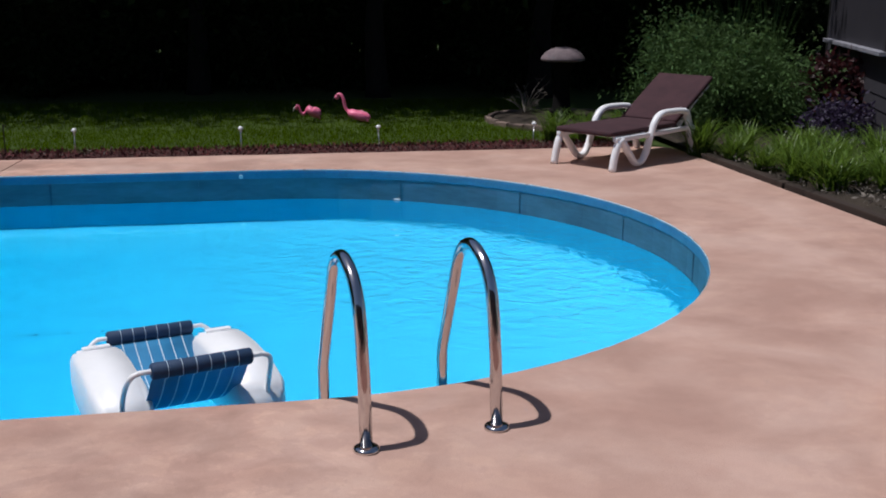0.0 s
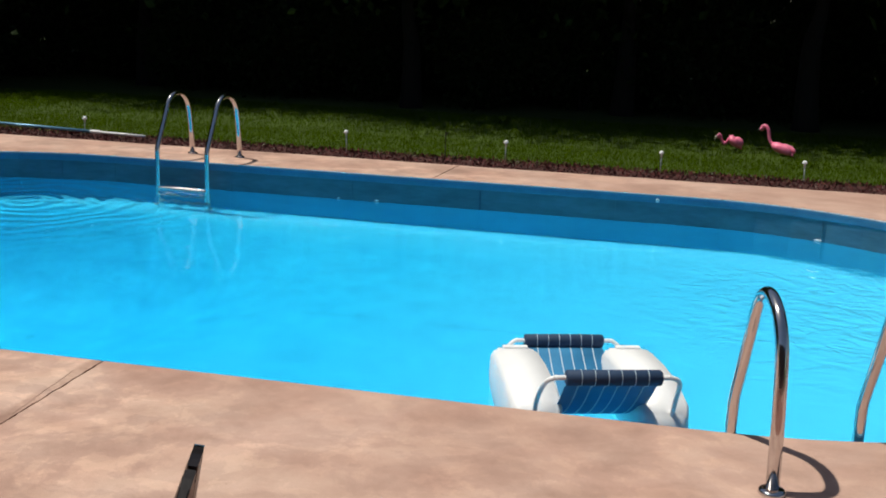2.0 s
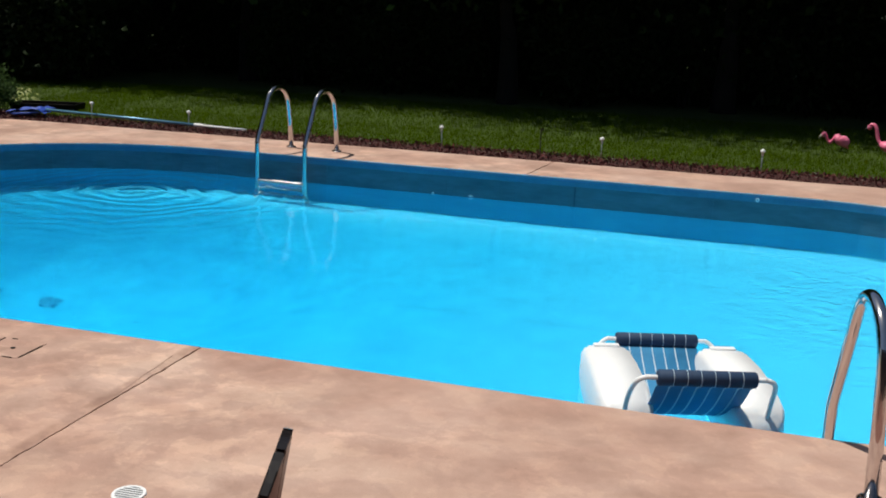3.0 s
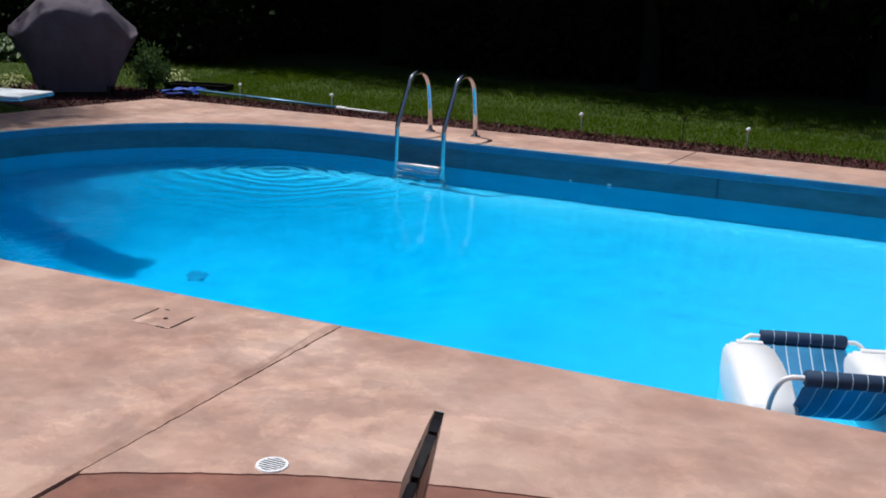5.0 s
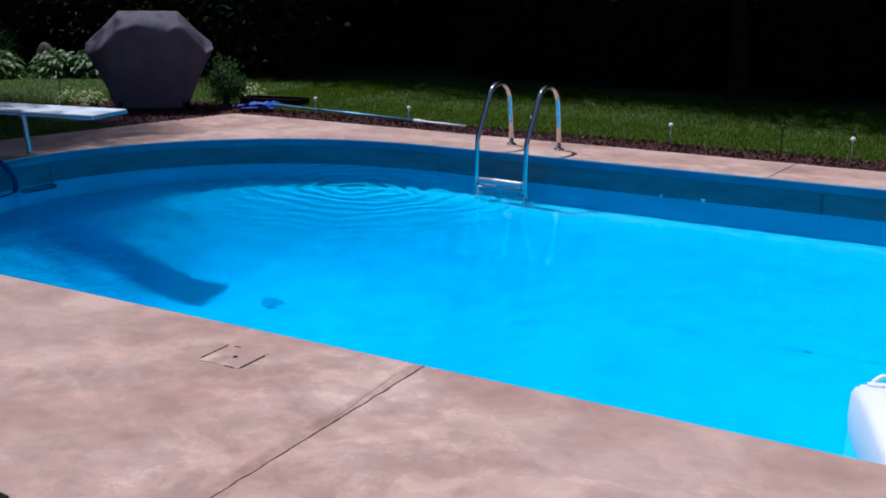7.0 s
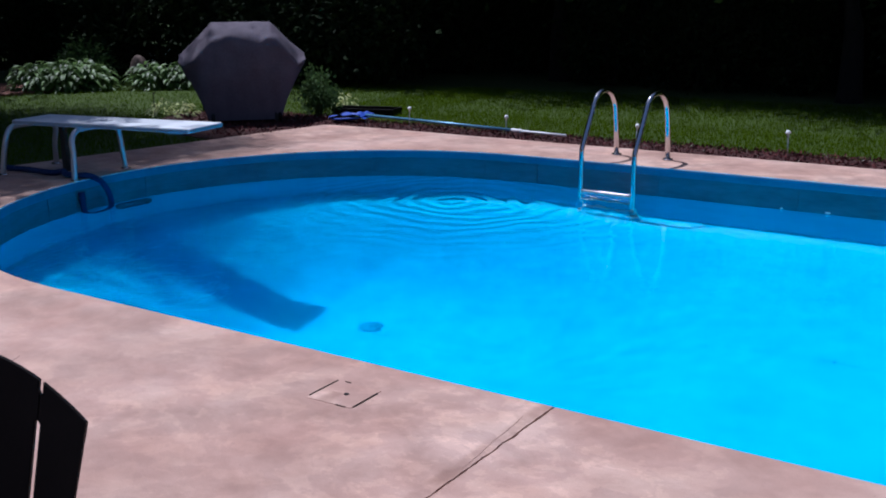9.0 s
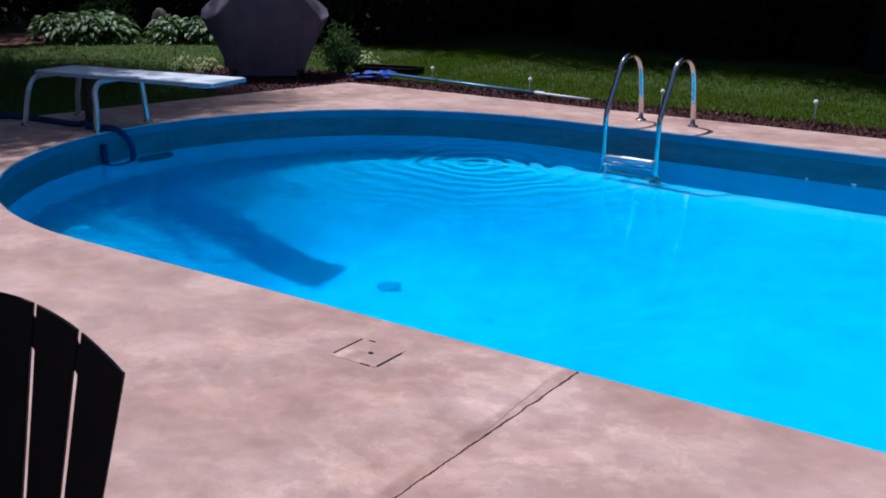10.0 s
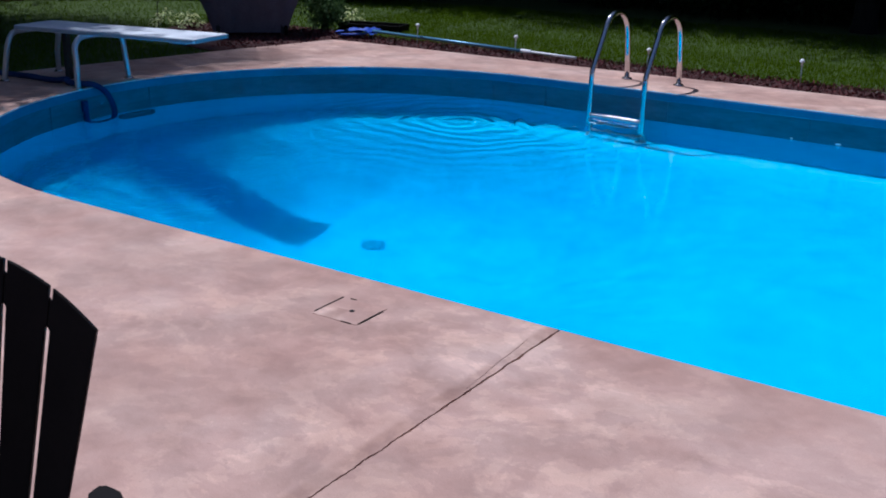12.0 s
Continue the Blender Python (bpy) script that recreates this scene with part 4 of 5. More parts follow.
def build_net_and_pole():
    p = thing("skimmer_pole", Matrix.Identity(4), "long pale blue telescopic pole with a white end, on the mulch", "pool pole")
    a, b, c = Vector((-5.88, 6.42, 0.09)), Vector((-3.76, 6.31, 0.058)), Vector((-3.15, 6.27, 0.05))
    bm = bmesh.new()
    tube(bm, [a, b], 0.016, 10)
    part("outer_tube", bm, BLUE_TUBE, p, smooth=True)
    bm = bmesh.new()
    tube(bm, [b, c], 0.0135, 10)
    part("inner_tube", bm, WHITE, p, "white inner tube", smooth=True)
    bm = bmesh.new()
    d = (c - b).normalized()
    tube(bm, [b - d * 0.06, b + d * 0.06], 0.020, 10)
    part("lock_collar", bm, WHITE, p)
    net = thing("leaf_rake", pose(-6.06, 6.46, 0.0, 0, 0, 12) @ Matrix.Scale(1.12, 4), "bright blue pool leaf net bunched on the mulch", "leaf net")
    bm = bmesh.new()
    tube(bm, smooth_path([(0.16, 0, 0.08), (0.10, 0.16, 0.07), (-0.12, 0.20, 0.05), (-0.22, 0.1, 0.04), (-0.24, -0.1, 0.04), (-0.12, -0.2, 0.04), (0.10, -0.16, 0.06), (0.16, 0, 0.08)], 6), 0.011, 8)
    part("hoop", bm, BLUE_NYLON, net, "blue plastic hoop", smooth=True)
    bm = bmesh.new()
    rows = []
    for i in range(13):
        r = []
        for j in range(13):
            u, v = -0.24 + 0.42 * i / 12, -0.19 + 0.38 * j / 12
            r.append(bm.verts.new((u, v, 0.055 + 0.05 * noise.noise((u * 9, v * 9, 3)) + 0.02 * math.cos(u * 7) + 0.012 * noise.noise((u * 30, v * 30, 1)))))
        rows.append(r)
    for p0, p1 in zip(rows, rows[1:]):
        for k in range(12):
            bm.faces.new((p0[k], p1[k], p1[k + 1], p0[k + 1]))
    part("net_bag", bm, BLUE_NYLON, net, "rumpled blue net bag")
    bm = bmesh.new()
    box(bm, (0.06, 0.05, 0.03), (0.18, 0, 0.08), 0.008)
    part("handle_socket", bm, BLUE_NYLON, net)
    tub = thing("planter_saucer", pose(-6.55, 7.30, GROUND_Z, 0, 0, 15), "low black plastic tray lying on the grass edge", "tray")
    bm = bmesh.new()
    box(bm, (0.85, 0.34, 0.05), (0, 0, 0.03), 0.02)
    part("tray", bm, BLACK_RESIN, tub)
    bm = bmesh.new()
    for s in (-1, 1):
        box(bm, (0.85, 0.025, 0.05), (0, s * 0.165, 0.075), 0.01)
        box(bm, (0.025, 0.30, 0.05), (s * 0.412, 0, 0.075), 0.01)
    part("tray_rim", bm, BLACK_RESIN, tub)


def build_path_lights():
    base = None
    spots = [(-5.195, 0.229), (-3.915, 0.211), (-2.413, 0.212), (-0.91, 0.243), (0.758, 0.243), (2.294, 0.234), (3.638, 0.224), (5.213, 0.231)]
    for i, (x, top) in enumerate(spots):
        rnd = random.Random(i)
        m = pose(x, 6.35, top - 0.235, rnd.uniform(-4, 4), rnd.uniform(-4, 4), rnd.uniform(0, 360))
        if base is None:
            base = thing("solar_light", m, "small solar stake light in mulch, its cap white for a metal glint", "garden light", "solar lights along the deck")
            bm = bmesh.new()
            tube(bm, [(0, 0, -0.06), (0, 0, 0.175)], 0.0055, 8)
            part("stake", bm, ALU, base, smooth=True)
            bm = bmesh.new()
            lathe(bm, [(0.008, 0.172), (0.010, 0.178), (0.011, 0.207), (0.011, 0.211)], (0, 0, 0), 14)
            part("lens", bm, LAMP_LENS, base, "frosted lens")
            # the sun's glint on the metal cap is painted as plain white
            bm = bmesh.new()
            lathe(bm, [(0.010, 0.206), (0.024, 0.210), (0.025, 0.214), (0.019, 0.229), (0.008, 0.238)], (0, 0, 0), 18)
            part("cap", bm, WHITE, base, "metal cap with its glint put in as white", smooth=True)
        else:
            copy_thing(base, m)


def build_flamingo(at, label, low):
    f = thing("flamingo_ornament", at, label, "lawn ornament", "lawn flamingos")
    bm = bmesh.new()
    # body with folded wings
    secs = []
    for x, w, z0, z1 in ((-0.17, 0.006, 0.100, 0.112), (-0.14, 0.022, 0.108, 0.140), (-0.08, 0.05, 0.115, 0.185), (0.0, 0.066, 0.125, 0.225), (0.07, 0.06, 0.14, 0.24), (0.12, 0.04, 0.16, 0.235), (0.145, 0.018, 0.19, 0.222)):
        secs.append([bm.verts.new((x * (0.66 if low else 0.86) + (0.045 if low else 0.018), w * math.cos(t), (z0 + z1) / 2 + (z1 - z0) / 2 * math.sin(t))) for t in [2 * math.pi * k / 14 for k in range(14)]])
    for a, b in zip(secs, secs[1:]):
        for k in range(14):
            bm.faces.new((a[k], a[(k + 1) % 14], b[(k + 1) % 14], b[k]))
    bm.faces.new(secs[0][::-1])
    bm.faces.new(secs[-1])
    for s in (-1, 1):
        wing = bmesh.new()
        bmesh.ops.create_uvsphere(wing, u_segments=14, v_segments=8, radius=1.0)
        bmesh.ops.transform(wing, matrix=pose(-0.005 if low else -0.025, s * 0.052, 0.175, 0, -16, s * 4) @ Matrix.Diagonal((0.075 if low else 0.10, 0.018, 0.042, 1)), verts=wing.verts)
        join(bm, wing)
    if low:
        neck = [(0.13, 0, 0.205), (0.165, 0, 0.165), (0.20, 0, 0.155), (0.235, 0, 0.185), (0.255, 0, 0.222), (0.28, 0, 0.232), (0.30, 0, 0.22)]
    else:
        neck = [(0.13, 0, 0.21), (0.16, 0, 0.235), (0.180, 0, 0.28), (0.195, 0, 0.34), (0.225, 0, 0.38), (0.262, 0, 0.382), (0.285, 0, 0.355)]
    tube(bm, smooth_path(neck, 5), 0.019, 10)
    hx, _, hz = neck[-1]
    b2 = bmesh.new()
    bmesh.ops.create_uvsphere(b2, u_segments=12, v_segments=8, radius=0.026)
    bmesh.ops.translate(b2, vec=(hx - 0.01, 0, hz), verts=b2.verts)
    join(bm, b2)
    part("body", bm, PINK, f, "faded pink moulded plastic", smooth=True)
    bm = bmesh.new()
    tube(bm, [(hx + 0.008, 0, hz), (hx + 0.03, 0, hz - 0.018), (hx + 0.04, 0, hz - 0.04)], [0.017, 0.012, 0.006], 8)
    part("beak", bm, BEAK_PALE if low else BEAK, f, "pale beak" if low else "black-tipped beak", smooth=True)
    for s in (-1, 1):
        bm = bmesh.new()
        tube(bm, [(0.02, s * 0.025, -0.04), (0.02, s * 0.025, 0.135)], 0.004, 6)
        part("leg", bm, DARK_METAL, f, "thin metal rod leg")


def build_lounger():
    """A white plastic sun lounger with a maroon pad; its foot end at the origin, its head towards +y."""
    lg = thing("sun_lounger", Matrix.Identity(4), "white plastic sun lounger with a maroon cushion, back raised", "sun lounger", "sun loungers")
    W = 0.315
    for s in (-1, 1):
        x = s * W
        bm = bmesh.new()
        prof = [(0.0, 0.0), (0.03, 0.16), (0.07, 0.275), (0.13, 0.31)]
        tube(bm, smooth_path([(x, y, z) for y, z in prof], 5), 0.034, 8)
        part("front_leg", bm, WHITE, lg, smooth=True)
        bm = bmesh.new()
        path = smooth_path([(x, 0.12, 0.30), (x, 0.24, 0.15), (x, 0.33, 0.05), (x, 0.42, 0.045), (x, 0.49, 0.13), (x, 0.56, 0.32),
                            (x, 0.62, 0.45), (x, 0.71, 0.515), (x, 0.85, 0.525), (x, 1.04, 0.515), (x, 1.13, 0.48), (x, 1.20, 0.30), (x, 1.29, 0.0)], 6)
        tube(bm, path, 0.034, 8)
        part("arm_leg_loop", bm, WHITE, lg, "bent white arm and leg loop", smooth=True)
        bm = bmesh.new()
        box(bm, (0.05, 1.25, 0.05), (s * (W - 0.01), 0.66, 0.315), 0.014)
        part("side_rail", bm, WHITE, lg)
    for k in range(8):
        bm = bmesh.new()
        box(bm, (0.58, 0.09, 0.014), (0, 0.12 + 0.115 * k, 0.338), 0.004, segments=1)
        part("seat_slat", bm, WHITE, lg)
    recl = radians(36)
    for k in range(6):
        bm = bmesh.new()
        d = 0.06 + 0.115 * k
        box(bm, (0.56, 0.09, 0.014), (0, 1.02 + d * math.cos(recl), 0.345 + d * math.sin(recl)), 0.004, Matrix.Rotation(recl, 4, "X"), 1)
        part("back_slat", bm, WHITE, lg)
    for s in (-1, 1):
        bm = bmesh.new()
        tube(bm, [(s * 0.25, 1.12, 0.33), (s * 0.25, 1.36, 0.58)], 0.012, 6)
        part("back_prop", bm, WHITE, lg)
    bm = bmesh.new()
    box(bm, (0.60, 1.02, 0.055), (0, 0.50, 0.374), 0.024, segments=3)
    seat = part("seat_cushion", bm, CUSHION, lg, "flat maroon seat pad", smooth=True)
    bm = bmesh.new()
    m = Matrix.Rotation(recl, 4, "X")
    box(bm, (0.60, 0.76, 0.055), (0, 1.0 + 0.38 * math.cos(recl) - 0.02, 0.375 + 0.38 * math.sin(recl) + 0.015), 0.024, m, 3)
    part("back_cushion", bm, CUSHION, lg, "maroon back pad", smooth=True)
    bm = bmesh.new()
    for s in (-1, 1):
        tube(bm, [(s * 0.295, 0.02, 0.376), (s * 0.295, 0.98, 0.376)], 0.007, 6)
    tube(bm, [(-0.295, 0.0, 0.376), (0.295, 0.0, 0.376)], 0.007, 6)
    part("piping", bm, PIPING, seat)
    return lg


def build_adirondack(at, mat, label, lean=20, L=0.656, spread=1.0, drop=0.252, wrap=0.030, thick=0.010):
    """A moulded garden chair with a fan back that wraps forward at its sides, facing +y."""
    ch = thing("adirondack_chair", at, label, "garden chair", "garden chairs on the patio")
    recl = Matrix.Translation((0, -0.22, 0.27)) @ Matrix.Rotation(radians(lean), 4, "X")
    n = 7
    # slats that touch near the top, with a notch above and a long slit below each join
    levels = [0.0, 0.12, 0.28, 0.44, 0.60, 0.74, 0.82, 0.865, 0.875, 0.92, 0.955, 0.965, 1.0]
    for k in range(n):
        u0, u1 = -1 + 2 * k / n, -1 + 2 * (k + 1) / n
        bm = bmesh.new()
        face, rear = [], []
        for t in levels:
            half = spread * (0.187 + 0.098 * t ** 0.9)
            g = 0.0042 if t < 0.87 else (0.0 if t < 0.96 else 0.0036)
            xa, xb = half * u0 + (g if k else 0.0), half * u1 - (g if k < n - 1 else 0.0)
            rows = ([], [])
            for q in range(5):
                x = xa + (xb - xa) * q / 4
                u = x / half
                z = L * t * (1 - drop * u * u)
                y = wrap * u * u
                rows[0].append(bm.verts.new(recl @ Vector((x, y + thick, z))))
                rows[1].append(bm.verts.new(recl @ Vector((x, y - thick, z))))
            face.append(rows[0])
            rear.append(rows[1])
        for j in range(len(levels) - 1):
            for q in range(4):
                bm.faces.new((face[j][q], face[j][q + 1], face[j + 1][q + 1], face[j + 1][q]))
                bm.faces.new((rear[j][q + 1], rear[j][q], rear[j + 1][q], rear[j + 1][q + 1]))
            bm.faces.new((face[j][0], face[j + 1][0], rear[j + 1][0], rear[j][0]))
            bm.faces.new((face[j + 1][4], face[j][4], rear[j][4], rear[j + 1][4]))
        for q in range(4):
            bm.faces.new((face[0][q + 1], face[0][q], rear[0][q], rear[0][q + 1]))
            bm.faces.new((face[-1][q], face[-1][q + 1], rear[-1][q + 1], rear[-1][q]))
        bmesh.ops.recalc_face_normals(bm, faces=bm.faces)
        crisp = [e for e in bm.edges if e.calc_face_angle(0) > 1.0 and e.calc_length() > 0.020]
        bmesh.ops.bevel(bm, geom=crisp, offset=0.0022, segments=1, affect="EDGES", clamp_overlap=True)
        part("back_slat", bm, mat, ch)
    for t, h in ((0.06, 0.09),):
        bm = bmesh.new()
        half = spread * (0.187 + 0.098 * t ** 0.9)
        rows = []
        for k in range(15):
            u = -0.97 + 1.94 * k / 14
            z = L * t * (1 - drop * u * u)
            y = wrap * u * u - 0.016
            rows.append([bm.verts.new(recl @ Vector(p)) for p in ((half * u, y - 0.008, z - h / 2), (half * u, y - 0.008, z + h / 2), (half * u, y + 0.008, z + h / 2), (half * u, y + 0.008, z - h / 2))])
        for a, b in zip(rows, rows[1:]):
            for q in range(4):
                bm.faces.new((a[q], a[(q + 1) % 4], b[(q + 1) % 4], b[q]))
        bm.faces.new(rows[0][::-1])
        bm.faces.new(rows[-1])
        bmesh.ops.recalc_face_normals(bm, faces=bm.faces)
        part("back_rail", bm, mat, ch)
    for s in (-1, 1):
        bm = bmesh.new()
        outline = []
        for y, x0, x1 in ((-0.40, 0.25, 0.27), (-0.38, 0.235, 0.295), (-0.33, 0.24, 0.315), (-0.2, 0.26, 0.345), (-0.13, 0.265, 0.362), (-0.05, 0.265, 0.370), (0.01, 0.275, 0.362), (0.05, 0.30, 0.335)):
            outline.append((y, x0, x1))
        pts = [(s * x1, y) for y, x0, x1 in outline] + [(s * x0, y) for y, x0, x1 in outline[::-1]]
        if s < 0:
            pts = pts[::-1]
        plate(bm, pts, 0.395, 0.368)
        bmesh.ops.bevel(bm, geom=[e for e in bm.edges if len(e.link_faces) == 2 and e.calc_face_angle(0) > 1.0], offset=0.008, segments=2, affect="EDGES")
        part("armrest", bm, mat, ch, "broad rounded armrest")
        bm = bmesh.new()
        box(bm, (0.03, 0.08, 0.37), (s * 0.225, -0.26, 0.185), 0.008)
        part("front_leg", bm, mat, ch)
        bm = bmesh.new()
        box(bm, (0.03, 0.80, 0.08), (s * 0.27, -0.10, 0.20), 0.008, Matrix.Rotation(radians(16), 4, "X"))
        box(bm, (0.028, 0.10, 0.12), (s * 0.27, -0.44, 0.06), 0.008)
        part("rear_leg", bm, mat, ch)
        bm = bmesh.new()
        box(bm, (0.026, 0.05, 0.19), (s * 0.285, -0.30, 0.285), 0.006)
        part("arm_support", bm, mat, ch)
    for k in range(6):
        bm = bmesh.new()
        y = 0.25 - 0.085 * k
        box(bm, (0.50, 0.075, 0.02), (0, y, 0.33 - 0.02 * k), 0.006, Matrix.Rotation(radians(14), 4, "X"))
        part("seat_slat", bm, mat, ch)
    return ch


def build_grill():
    g = thing("covered_grill", pose(-7.40, 5.96, GROUND_Z, 0, 0, 44), "gas grill under a draped grey vinyl cover", "grill")
    # the cover hangs from a flat hood, slopes down over the side shelves and tucks in under them
    def crest(x):
        x = abs(x)
        return 1.20 if x < 0.35 else 1.20 - 0.38 * min(1.0, (x - 0.35) / 0.39) ** 0.95

    def hem(x):
        x = abs(x)
        return 0.05 if x < 0.44 else 0.05 + 0.68 * min(1.0, (x - 0.44) / 0.31) ** 0.75

    NX, NP = 72, 46
    bm = bmesh.new()
    rows = []
    for i in range(NX + 1):
        x = 0.745 * math.sin(math.pi / 2 * (2 * i / NX - 1) * 0.92) / math.sin(math.pi / 2 * 0.92)
        zt, zb = crest(x), hem(x)
        end = max(0.0, (abs(x) - 0.47) / 0.275)
        lip = min(0.19 + 0.03 * math.sin(x * 11), 0.62 * (zt - zb))
        deep = 0.40 * (1 - 0.38 * end ** 1.5)
        flat = 0.10 * (1 - 0.7 * end)
        low = zt - lip
        prof = [(deep * 0.50, zb), (deep * 0.60, zb + 0.30 * (low - zb)), (deep * 0.80, zb + 0.7 * (low - zb)), (deep, low - 0.02 * (low - zb)), (deep * 0.97, low + 0.10 * lip),
                (0.55 * deep + 0.45 * flat, low + 0.62 * lip), (flat, zt), (0.0, zt + 0.012)]
        prof = [(-y, z) for y, z in prof] + prof[-2::-1]
        row = []
        for j in range(NP + 1):
            q = (len(prof) - 1) * j / NP
            n = min(int(q), len(prof) - 2)
            f = q - n
            y, z = [u + (v - u) * f for u, v in zip(prof[n], prof[n + 1])]
            c = Vector((x, y, z))
            loose = max(0.0, min(1.0, (z - 0.3) / 0.4)) * (1.0 if z < zt - 0.03 else 0.3)
            crease = loose * (0.030 * noise.noise(c * 6) + 0.016 * abs(noise.noise(c * 13 + Vector((3, 0, 0)))))
            hang = 0.012 * math.sin(17 * x + 2.0 * z) * max(0.0, 1 - z)
            row.append(bm.verts.new((x + 0.4 * crease, y * (1 + 2.2 * crease) + math.copysign(hang, y), z + 0.7 * crease)))
        rows.append(row)
    for p0, p1 in zip(rows, rows[1:]):
        for k in range(NP):
            bm.faces.new((p0[k], p0[k + 1], p1[k + 1], p1[k]))
    bm.faces.new(rows[0])
    bm.faces.new(rows[-1][::-1])
    bmesh.ops.recalc_face_normals(bm, faces=bm.faces)
    part("cover", bm, GRILL_COVER, g, "draped grey cover with folds", smooth=True)
    for sx in (-1, 1):
        for sy in (-1, 1):
            bm = bmesh.new()
            box(bm, (0.05, 0.05, 0.16), (sx * 0.38, sy * 0.19, 0.08), 0.006)
            leg = part("leg", bm, DARK_METAL, g, "dark steel leg")
            if sx > 0:
                bm = bmesh.new()
                lathe(bm, [(0.06, -0.02), (0.07, -0.012), (0.07, 0.012), (0.06, 0.02)], (0, 0, 0), 16)
                bmesh.ops.transform(bm, matrix=pose(sx * 0.42, sy * 0.19, 0.072, 0, 90, 0), verts=bm.verts)
                part("wheel", bm, BLACK_RESIN, leg, "black plastic wheel")


build_float()
build_diving_board()
build_hose()
build_net_and_pole()
build_path_lights()
build_flamingo(pose(3.17, 8.72, GROUND_Z - 0.085, 0, 0, 172) @ Matrix.Diagonal((0.8, 1.3, 1.22, 1)), "pink plastic flamingo ornament with its head lowered, on the lawn", True)
build_flamingo(pose(3.69, 8.70, GROUND_Z - 0.125, 0, 0, 152) @ Matrix.Diagonal((1.05, 1.3, 1.17, 1)), "pink plastic flamingo ornament with its neck raised, on the lawn", False)
LOUNGER = build_lounger()
LOUNGER.matrix_world = pose(5.27, 4.915, 0, 0, 0, -54) @ Matrix.Diagonal((1, 1.06, 0.86, 1))
copy_thing(LOUNGER, pose(4.700, -0.560, 0, 0, 0, -121))
build_adirondack(pose(0.137, -2.553, 0, 0, 0, -137.5), BLACK_RESIN, "black moulded garden chair with a slatted fan back")
build_adirondack(pose(1.314, -2.557, -0.010, 0, 0, 107.5), BROWN_RESIN, "dark brown moulded garden chair standing on the patio edge", 9.5, 0.623, 0.94, 0.41, 0.045, 0.008)
build_grill()


# ---------------------------------------------------------------- plants, edging, house and woods
def strap_clump(seed, n, height, lean, width, mat, name, label, category, group):
    rng = np.random.default_rng(seed)
    r = 0.09 * np.sqrt(rng.uniform(0, 1, n))
    a = rng.uniform(0, 2 * math.pi, n)
    th = thing(name, Matrix.Identity(4), label, category, group)
    blades("foliage", np.stack([r * np.cos(a), r * np.sin(a), np.zeros(n)], 1), height, width, lean, mat, th, seed + 1, joints=4)
    return th


def scatter(base, spots, seed, smin=0.8, smax=1.2):
    """Copies of a thing at spots; the first spot takes the thing itself."""
    rnd = random.Random(seed)
    for i, (x, y) in enumerate(spots):
        s = rnd.uniform(smin, smax)
        m = pose(x, y, GROUND_Z, 0, 0, rnd.uniform(0, 360))
        if i == 0:
            base.matrix_world = m @ Matrix.Scale(s, 4)
        else:
            ob = copy_thing(base, m)
            ob.scale = (s, s, s)


def hosta(seed, n, size, mat, label, group=""):
    """A rosette of broad arching leaves."""
    rng = random.Random(seed)
    h = thing("hosta_plant", Matrix.Identity(4), label, "hosta", group)
    verts, faces = [], []
    for i in range(n):
        a = rng.uniform(0, 2 * math.pi)
        e = math.asin(rng.uniform(0.05, 1.0))
        reach = size * rng.uniform(0.45, 1.0)
        ln = size * rng.uniform(0.22, 0.40)
        d = Vector((math.cos(a), math.sin(a), 0))
        s = Vector((-math.sin(a), math.cos(a), 0)) + Vector((0, 0, rng.uniform(-0.35, 0.35)))
        root = d * (reach * math.cos(e)) + Vector((0, 0, reach * math.sin(e) * 1.05))
        base = len(verts)
        for k in range(6):
            t = k / 5
            c = root + d * (ln * (t - 0.3)) + Vector((0, 0, ln * (0.35 * t - 0.75 * t * t)))
            w = ln * 0.23 * math.sin(math.pi * (0.08 + 0.90 * t)) ** 0.8
            verts += [tuple(c - s * w + Vector((0, 0, 0.25 * w))), tuple(c), tuple(c + s * w + Vector((0, 0, 0.25 * w)))]
        for k in range(5):
            q = base + 3 * k
            faces += [(q, q + 1, q + 4, q + 3), (q + 1, q + 2, q + 5, q + 4)]
    sheet("foliage", verts, faces, mat, h)
    return h


def shrub(name, seed, radius, height, n, length, width, mat, label, category, group="", stems=7, stem_mat=None):
    """A bush: bent stems and many leaves gathered in uneven clumps."""
    rng = np.random.default_rng(seed)
    th = thing(name, Matrix.Identity(4), label, category, group)
    for k in range(stems):
        bm = bmesh.new()
        a = 2 * math.pi * k / stems + rng.uniform(-0.3, 0.3)
        r = radius * rng.uniform(0.3, 0.8)
        tube(bm, smooth_path([(0.05 * math.cos(a), 0.05 * math.sin(a), 0), (0.35 * r * math.cos(a), 0.35 * r * math.sin(a), 0.45 * height), (r * math.cos(a), r * math.sin(a), 0.85 * height)], 4),
             [0.018 * (1 - 0.75 * q / 8) for q in range(9)], 6)
        part("stem", bm, stem_mat or BARK, th)
    m = 60
    u = rng.normal(size=(m, 3))
    u /= np.linalg.norm(u, axis=1)[:, None]
    c = u * rng.uniform(0.35, 1.0, m)[:, None] * np.array([radius, radius, height * 0.5]) * rng.uniform(0.8, 1.12, m)[:, None]
    c[:, 2] += height * 0.52
    pick = rng.integers(0, m, n)
    p = c[pick] + rng.normal(size=(n, 3)) * np.array([0.17, 0.17, 0.15]) * radius
    keep = p[:, 2] > 0.02
    leaves("foliage", p[keep], length, width, mat, th, seed + 3, droop=0.2, outward=(p[keep] - np.array([0, 0, height * 0.45])) * 0.6 / radius)
    return th


